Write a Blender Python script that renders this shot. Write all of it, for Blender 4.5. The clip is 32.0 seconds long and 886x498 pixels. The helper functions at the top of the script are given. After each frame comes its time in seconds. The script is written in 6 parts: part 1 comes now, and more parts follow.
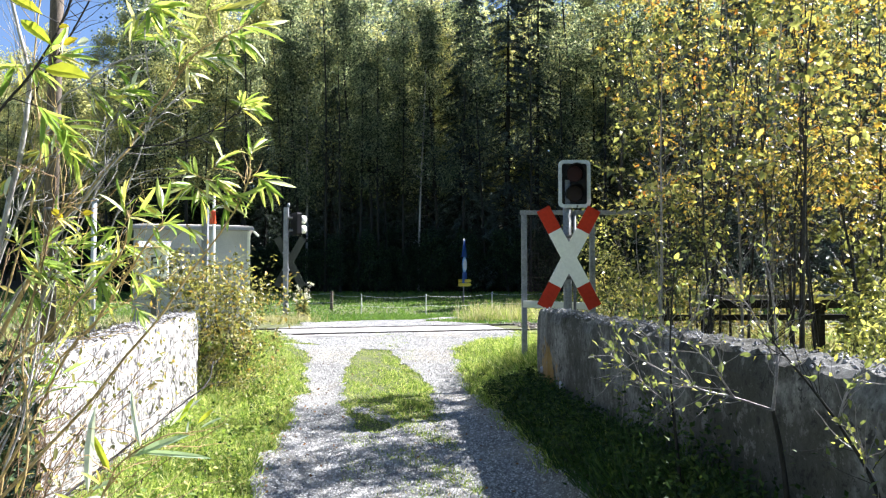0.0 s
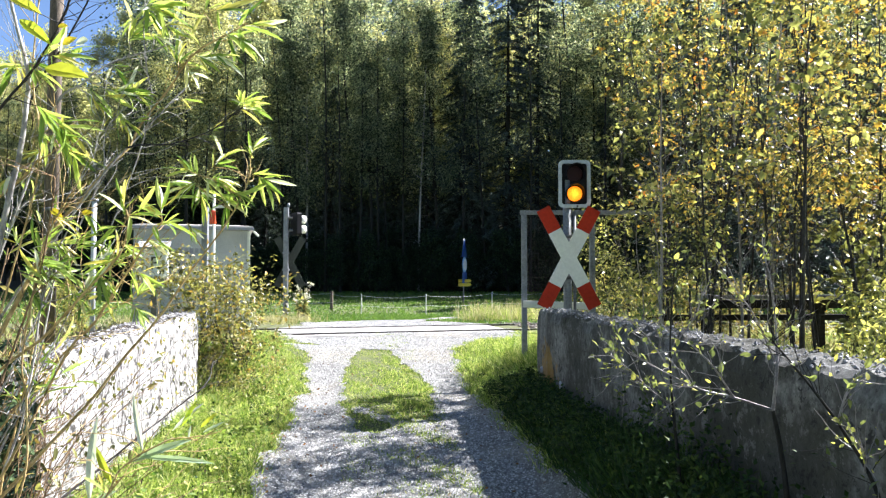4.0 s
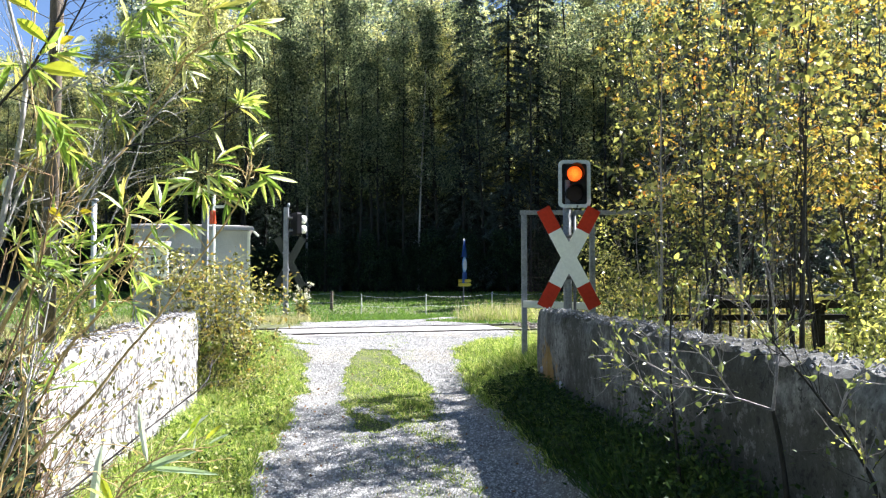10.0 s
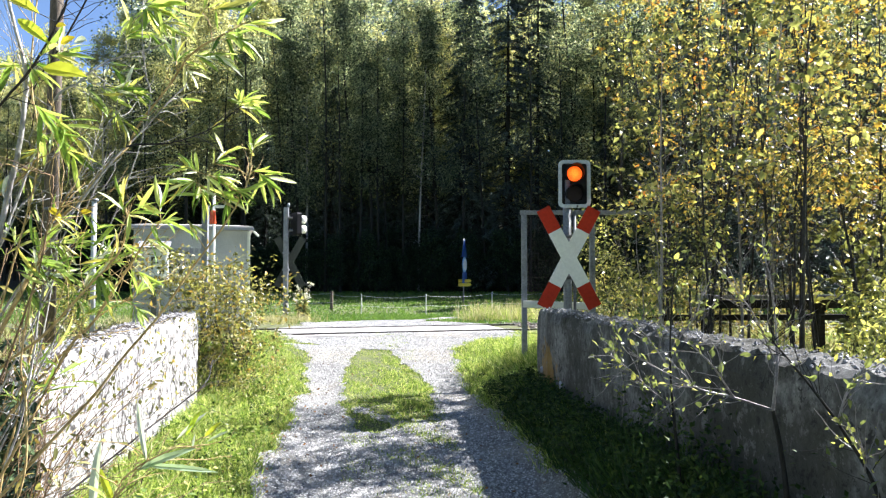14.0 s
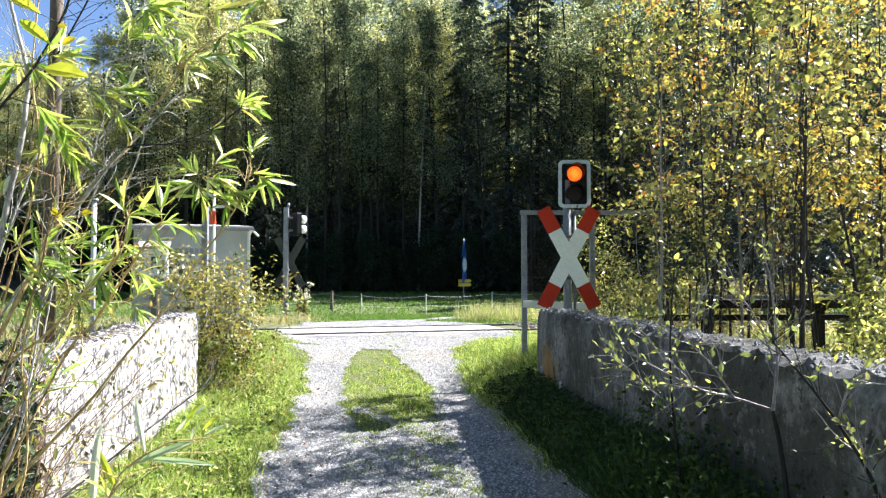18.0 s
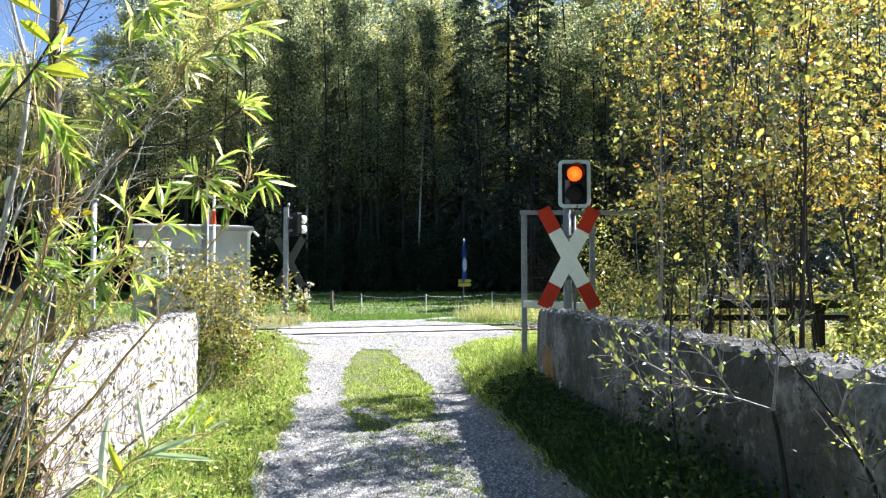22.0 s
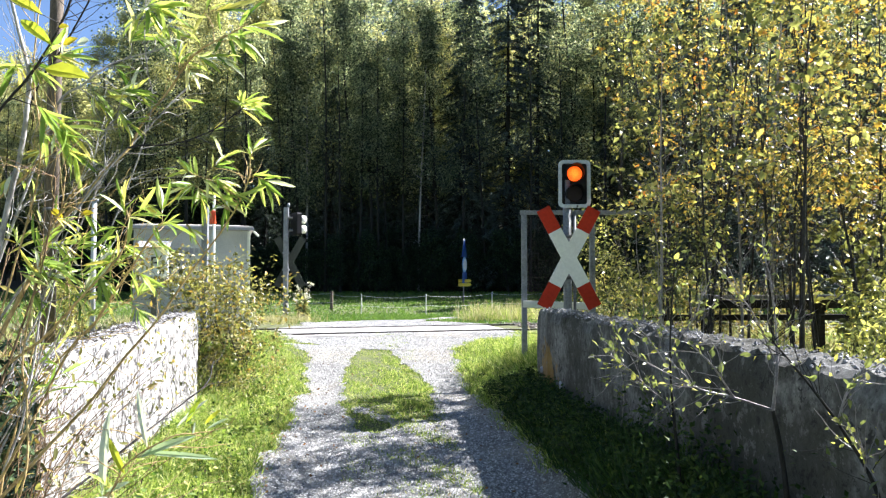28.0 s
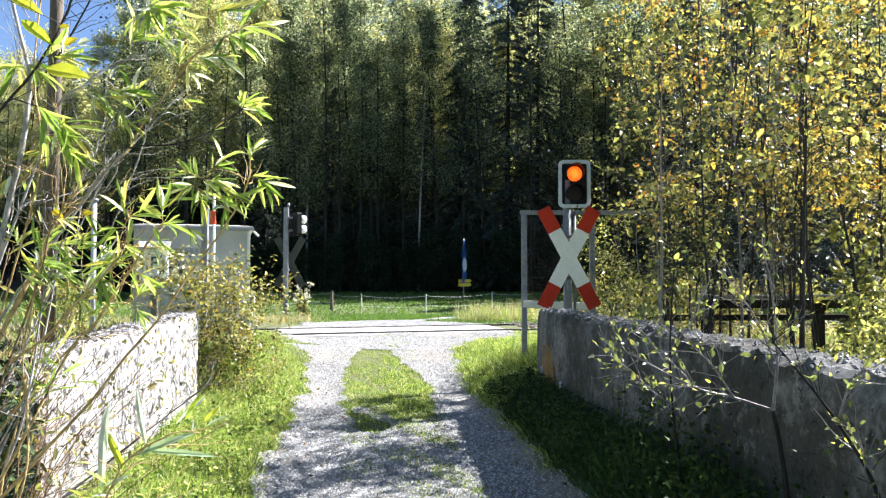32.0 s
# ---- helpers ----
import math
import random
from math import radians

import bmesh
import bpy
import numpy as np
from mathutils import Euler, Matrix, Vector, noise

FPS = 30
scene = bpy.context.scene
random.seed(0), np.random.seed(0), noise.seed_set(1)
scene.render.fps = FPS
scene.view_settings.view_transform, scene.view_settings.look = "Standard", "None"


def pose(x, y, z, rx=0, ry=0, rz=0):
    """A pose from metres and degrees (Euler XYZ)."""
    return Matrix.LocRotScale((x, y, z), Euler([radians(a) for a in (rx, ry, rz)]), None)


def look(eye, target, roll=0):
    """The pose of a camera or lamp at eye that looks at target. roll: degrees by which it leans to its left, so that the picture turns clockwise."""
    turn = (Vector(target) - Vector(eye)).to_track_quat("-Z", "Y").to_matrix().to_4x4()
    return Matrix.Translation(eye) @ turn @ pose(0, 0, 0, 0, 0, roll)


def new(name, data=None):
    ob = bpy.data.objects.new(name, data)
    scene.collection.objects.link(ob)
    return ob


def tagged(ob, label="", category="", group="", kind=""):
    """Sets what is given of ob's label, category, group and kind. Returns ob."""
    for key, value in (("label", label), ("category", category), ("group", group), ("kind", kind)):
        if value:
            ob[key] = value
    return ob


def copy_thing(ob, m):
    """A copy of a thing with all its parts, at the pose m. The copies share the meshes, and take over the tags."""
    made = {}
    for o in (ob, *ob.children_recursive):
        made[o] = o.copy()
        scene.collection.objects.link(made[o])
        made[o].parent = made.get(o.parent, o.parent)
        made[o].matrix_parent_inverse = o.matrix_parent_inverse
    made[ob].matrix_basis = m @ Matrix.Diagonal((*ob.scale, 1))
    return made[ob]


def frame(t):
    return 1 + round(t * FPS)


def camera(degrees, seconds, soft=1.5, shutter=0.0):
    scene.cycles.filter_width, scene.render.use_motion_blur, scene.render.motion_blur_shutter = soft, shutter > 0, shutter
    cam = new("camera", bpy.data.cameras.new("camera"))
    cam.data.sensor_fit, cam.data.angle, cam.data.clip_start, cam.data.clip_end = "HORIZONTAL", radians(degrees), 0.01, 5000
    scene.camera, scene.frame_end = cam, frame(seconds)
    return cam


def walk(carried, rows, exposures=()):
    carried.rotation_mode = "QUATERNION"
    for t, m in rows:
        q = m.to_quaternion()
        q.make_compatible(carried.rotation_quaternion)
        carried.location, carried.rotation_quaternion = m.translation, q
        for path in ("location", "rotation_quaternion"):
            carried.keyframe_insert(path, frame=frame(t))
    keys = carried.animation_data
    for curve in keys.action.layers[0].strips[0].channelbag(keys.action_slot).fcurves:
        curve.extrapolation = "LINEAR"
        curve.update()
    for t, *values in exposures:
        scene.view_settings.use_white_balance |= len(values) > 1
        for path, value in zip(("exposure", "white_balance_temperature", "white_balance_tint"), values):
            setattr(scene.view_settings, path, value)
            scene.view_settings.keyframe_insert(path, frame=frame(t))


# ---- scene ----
cam = camera(62.19, 32.0, soft=1.25)
EYE = (0.0, 0.0, 1.53)
HOLD = pose(*EYE, 92.16, 0, 0)
walk(cam, [(0, HOLD), (32, HOLD)], exposures=[(0, 2.07, 5850, 13.0), (32, 2.07, 5850, 13.0)])

# ---------------------------------------------------------------- light
SUN_AZ, SUN_EL = 60.0, 45.0
world = bpy.data.worlds.new("sky")
scene.world = world
world.use_nodes = True
wt = world.node_tree
sky = wt.nodes.new("ShaderNodeTexSky")
sky.sky_type = "NISHITA"
sky.sun_disc = False
sky.altitude, sky.air_density, sky.dust_density, sky.ozone_density = 300, 0.75, 0.1, 0.8
sky.sun_elevation, sky.sun_rotation = radians(SUN_EL), radians(SUN_AZ)
wt.links.new(sky.outputs[0], wt.nodes["Background"].inputs[0])
wt.nodes["Background"].inputs[1].default_value = 0.05
lamp = bpy.data.lights.new("sun", "SUN")
lamp.energy, lamp.angle, lamp.color = 5.0, radians(0.53), (1.0, 0.93, 0.855)
sun = new("sun", lamp)
to_sun = Vector((math.sin(radians(SUN_AZ)) * math.cos(radians(SUN_EL)), math.cos(radians(SUN_AZ)) * math.cos(radians(SUN_EL)), math.sin(radians(SUN_EL))))
sun.matrix_world = look(to_sun * 60, (0, 0, 0))


# ---------------------------------------------------------------- materials
def nodes_of(name):
    m = bpy.data.materials.new(name)
    m.use_nodes = True
    nt = m.node_tree
    return m, nt, nt.nodes["Principled BSDF"], nt.nodes["Material Output"]


def add(nt, kind, **values):
    n = nt.nodes.new(kind)
    for key, v in values.items():
        n.inputs[key.replace("_", " ").title() if key.replace("_", " ").title() in n.inputs else key].default_value = v
    return n


def ramp(nt, fac, stops):
    n = nt.nodes.new("ShaderNodeValToRGB")
    e = n.color_ramp.elements
    while len(e) < len(stops):
        e.new(0.5)
    for el, (p, c) in zip(e, stops):
        el.position, el.color = p, (*c, 1)
    nt.links.new(fac, n.inputs[0])
    return n.outputs[0]


def noise_fac(nt, scale, detail=4.0, stretch=None, rough=0.6, coord="Object"):
    tc = nt.nodes.new("ShaderNodeTexCoord")
    n = nt.nodes.new("ShaderNodeTexNoise")
    n.inputs["Scale"].default_value, n.inputs["Detail"].default_value, n.inputs["Roughness"].default_value = scale, detail, rough
    src = tc.outputs[coord]
    if stretch:
        mp = nt.nodes.new("ShaderNodeMapping")
        mp.inputs["Scale"].default_value = stretch
        nt.links.new(src, mp.inputs["Vector"])
        src = mp.outputs[0]
    nt.links.new(src, n.inputs["Vector"])
    return n.outputs["Fac"]


def mixc(nt, fac, a, b, blend="MIX"):
    n = nt.nodes.new("ShaderNodeMix")
    n.data_type, n.blend_type = "RGBA", blend
    for sock, v in ((n.inputs[0], fac), (n.inputs[6], a), (n.inputs[7], b)):
        if isinstance(v, (int, float)):
            sock.default_value = v
        elif isinstance(v, tuple):
            sock.default_value = (*v, 1)
        else:
            nt.links.new(v, sock)
    return n.outputs[2]


def bumped(nt, bsdf, height, strength=0.4, distance=0.02):
    b = nt.nodes.new("ShaderNodeBump")
    b.inputs["Strength"].default_value, b.inputs["Distance"].default_value = strength, distance
    nt.links.new(height, b.inputs["Height"])
    nt.links.new(b.outputs[0], bsdf.inputs["Normal"])


def surface(name, dark, light, rough=0.8, big=2.0, fine=40.0, bump=0.3, metal=0.0, stretch=None, rand=0.0, dist=0.01):
    """Two-scale mottled surface between two colours."""
    m, nt, p, out = nodes_of(name)
    a = noise_fac(nt, big, 5, stretch)
    b = noise_fac(nt, fine, 6, stretch)
    col = mixc(nt, 0.5, ramp(nt, a, [(0.38, dark), (0.62, light)]), ramp(nt, b, [(0.4, dark), (0.6, light)]))
    if rand:
        info = nt.nodes.new("ShaderNodeObjectInfo")
        col = mixc(nt, rand, col, ramp(nt, info.outputs["Random"], [(0, dark), (1, light)]))
    nt.links.new(col, p.inputs["Base Color"])
    p.inputs["Roughness"].default_value, p.inputs["Metallic"].default_value = rough, metal
    bumped(nt, p, b, bump, dist)
    return m


def leafy(name, stops, trans=0.5, rough=0.45, spec=0.4, single=False):
    """Thin translucent leaves or blades, each with a tone of its own."""
    m, nt, p, out = nodes_of(name)
    geo = nt.nodes.new("ShaderNodeObjectInfo" if single else "ShaderNodeNewGeometry")
    col = ramp(nt, geo.outputs["Random" if single else "Random Per Island"], stops)
    col = mixc(nt, 0.35, col, mixc(nt, noise_fac(nt, 3.0), (0.3, 0.3, 0.3), (1.6, 1.6, 1.6)), "MULTIPLY")
    nt.links.new(col, p.inputs["Base Color"])
    p.inputs["Roughness"].default_value, p.inputs["Specular IOR Level"].default_value = rough, spec
    t = nt.nodes.new("ShaderNodeBsdfTranslucent")
    warm = mixc(nt, 1.0, col, (1.1, 1.1, 0.75), "MULTIPLY")
    nt.links.new(warm, t.inputs[0])
    mx = nt.nodes.new("ShaderNodeMixShader")
    mx.inputs[0].default_value = trans
    nt.links.new(p.outputs[0], mx.inputs[1])
    nt.links.new(t.outputs[0], mx.inputs[2])
    nt.links.new(mx.outputs[0], out.inputs[0])
    return m


def plain(name, col, rough=0.5, metal=0.0, wear=0.12, fine=30.0, spec=0.5):
    d = tuple(c * (1 - wear * 2) for c in col)
    l = tuple(min(1, c * (1 + wear)) for c in col)
    m = surface(name, d, l, rough, 3.0, fine, 0.08, metal, dist=0.003)
    m.node_tree.nodes["Principled BSDF"].inputs["Specular IOR Level"].default_value = spec
    return m


def glow(name, col, strength):
    m, nt, p, out = nodes_of(name)
    p.inputs["Base Color"].default_value = (*col, 1)
    tc = nt.nodes.new("ShaderNodeTexCoord")
    far = nt.nodes.new("ShaderNodeVectorMath")
    far.operation = "LENGTH"
    nt.links.new(tc.outputs["Object"], far.inputs[0])
    v = nt.nodes.new("ShaderNodeTexVoronoi")
    v.inputs["Scale"].default_value = 70
    nt.links.new(tc.outputs["Object"], v.inputs["Vector"])
    soft = ramp(nt, far.outputs["Value"], [(0.0, (col[0], col[1] * 1.9, col[2] * 4)), (0.055, col), (0.09, (col[0] * 0.7, col[1] * 0.45, 0.0))])
    e = mixc(nt, 0.85, soft, ramp(nt, v.outputs["Distance"], [(0.0, (1.5, 1.7, 1.5)), (0.7, (0.35, 0.25, 0.2))]), "MULTIPLY")
    nt.links.new(e, p.inputs["Emission Color"])
    p.inputs["Emission Strength"].default_value = strength
    return m


def concrete(name, base, streak, moss, lichen=None, stain=0.85, patch=1.3, cover=0.5, fleck=0.445):
    m, nt, p, out = nodes_of(name)
    big = noise_fac(nt, patch, 8, rough=0.7)
    fine = noise_fac(nt, 26, 9, rough=0.75)
    runs = noise_fac(nt, 2.2, 8, (1.0, 1.6, 0.22), 0.7)
    seep = noise_fac(nt, 5.0, 8, (1.0, 1.6, 0.15), 0.7)
    col = ramp(nt, fine, [(0.4, tuple(c * (1.05 - 0.65 * stain) for c in base)), (0.6, tuple(c * 1.2 for c in base))])
    col = mixc(nt, ramp(nt, runs, [(0.46, (0, 0, 0)), (0.66, (stain, stain, stain))]), col, streak)
    col = mixc(nt, ramp(nt, seep, [(0.5, (0, 0, 0)), (0.66, (stain * 0.8,) * 3)]), col, streak)
    # Broad moss blotches; cover sets how much of the wall they darken
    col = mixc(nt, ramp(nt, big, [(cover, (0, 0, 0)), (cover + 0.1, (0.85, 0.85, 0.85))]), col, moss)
    chips = noise_fac(nt, 9.0, 9, rough=0.8)
    col = mixc(nt, ramp(nt, chips, [(0.55, (0, 0, 0)), (0.60, (0.4, 0.4, 0.4))]), col, tuple(c * 1.25 for c in base))
    col = mixc(nt, ramp(nt, chips, [(fleck - 0.03, (0.9, 0.9, 0.9)), (fleck, (0, 0, 0))]), col, tuple(c * 0.5 for c in streak))
    if lichen:
        tc = nt.nodes.new("ShaderNodeTexCoord")
        dist = nt.nodes.new("ShaderNodeVectorMath")
        dist.operation = "DISTANCE"
        dist.inputs[1].default_value = lichen
        nt.links.new(tc.outputs["Object"], dist.inputs[0])
        sub = nt.nodes.new("ShaderNodeMath")
        sub.operation = "MULTIPLY_ADD"
        sub.inputs[1].default_value = 1.1
        nt.links.new(noise_fac(nt, 5, 6), sub.inputs[0])
        nt.links.new(dist.outputs["Value"], sub.inputs[2])
        col = mixc(nt, ramp(nt, sub.outputs[0], [(0.9, (0.62, 0.62, 0.62)), (1.35, (0, 0, 0))]), col, (0.30, 0.17, 0.02))
    nt.links.new(col, p.inputs["Base Color"])
    p.inputs["Roughness"].default_value = 0.92
    p.inputs["Specular IOR Level"].default_value = 0.25
    bumped(nt, p, fine, 0.7, 0.012)
    return m


def pebble(name, stops):
    """Loose stones, each with a tone of its own."""
    m, nt, p, out = nodes_of(name)
    geo = nt.nodes.new("ShaderNodeNewGeometry")
    b = noise_fac(nt, 60, 5)
    col = mixc(nt, 0.4, ramp(nt, geo.outputs["Random Per Island"], stops), ramp(nt, b, [(0.4, stops[0][1]), (0.6, stops[-1][1])]))
    nt.links.new(col, p.inputs["Base Color"])
    p.inputs["Roughness"].default_value = 0.9
    bumped(nt, p, b, 0.4, 0.005)
    return m


def track_dirt(name):
    """Grey crushed stone dust with tan earthy patches."""
    m = surface(name, (0.11, 0.108, 0.10), (0.32, 0.315, 0.29), 0.95, 3.0, 120, 0.9, dist=0.03)
    nt = m.node_tree
    p = nt.nodes["Principled BSDF"]
    old = p.inputs["Base Color"].links[0].from_socket
    tan = ramp(nt, noise_fac(nt, 0.9, 6), [(0.52, (0, 0, 0)), (0.66, (0.6, 0.6, 0.6))])
    nt.links.new(mixc(nt, tan, old, (0.38, 0.335, 0.24)), p.inputs["Base Color"])
    return m


def turf(name):
    """Mossy soil on the open land; in the wood brown litter sunk near black for forest shade."""
    m, nt, p, out = nodes_of(name)
    a, b = noise_fac(nt, 0.8, 5), noise_fac(nt, 30, 6)
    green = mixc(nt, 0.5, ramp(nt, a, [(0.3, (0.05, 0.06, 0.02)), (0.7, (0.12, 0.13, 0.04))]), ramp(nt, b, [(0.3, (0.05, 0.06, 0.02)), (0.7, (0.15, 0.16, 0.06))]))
    # Litter tone this low puts the forest floor's shade into the colour
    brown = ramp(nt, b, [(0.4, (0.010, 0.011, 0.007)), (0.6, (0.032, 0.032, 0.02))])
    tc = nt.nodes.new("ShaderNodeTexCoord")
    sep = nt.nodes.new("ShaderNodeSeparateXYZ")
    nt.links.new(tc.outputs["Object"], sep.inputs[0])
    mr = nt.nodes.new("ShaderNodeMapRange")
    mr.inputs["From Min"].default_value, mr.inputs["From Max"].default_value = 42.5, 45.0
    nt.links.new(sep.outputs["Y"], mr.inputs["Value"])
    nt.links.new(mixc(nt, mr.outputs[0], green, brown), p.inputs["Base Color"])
    p.inputs["Roughness"].default_value = 0.95
    bumped(nt, p, b, 0.6, 0.02)
    return m


WILLOW_TONES = [(0, (0.10, 0.19, 0.03)), (0.3, (0.30, 0.42, 0.08)), (0.62, (0.50, 0.58, 0.16)), (0.78, (0.66, 0.58, 0.14)), (0.86, (0.72, 0.76, 0.60)), (1, (0.80, 0.82, 0.76))]
GREEN_TONES = [(0, (0.05, 0.06, 0.025)), (0.45, (0.18, 0.20, 0.065)), (0.8, (0.46, 0.46, 0.15)), (1, (0.70, 0.60, 0.17))]

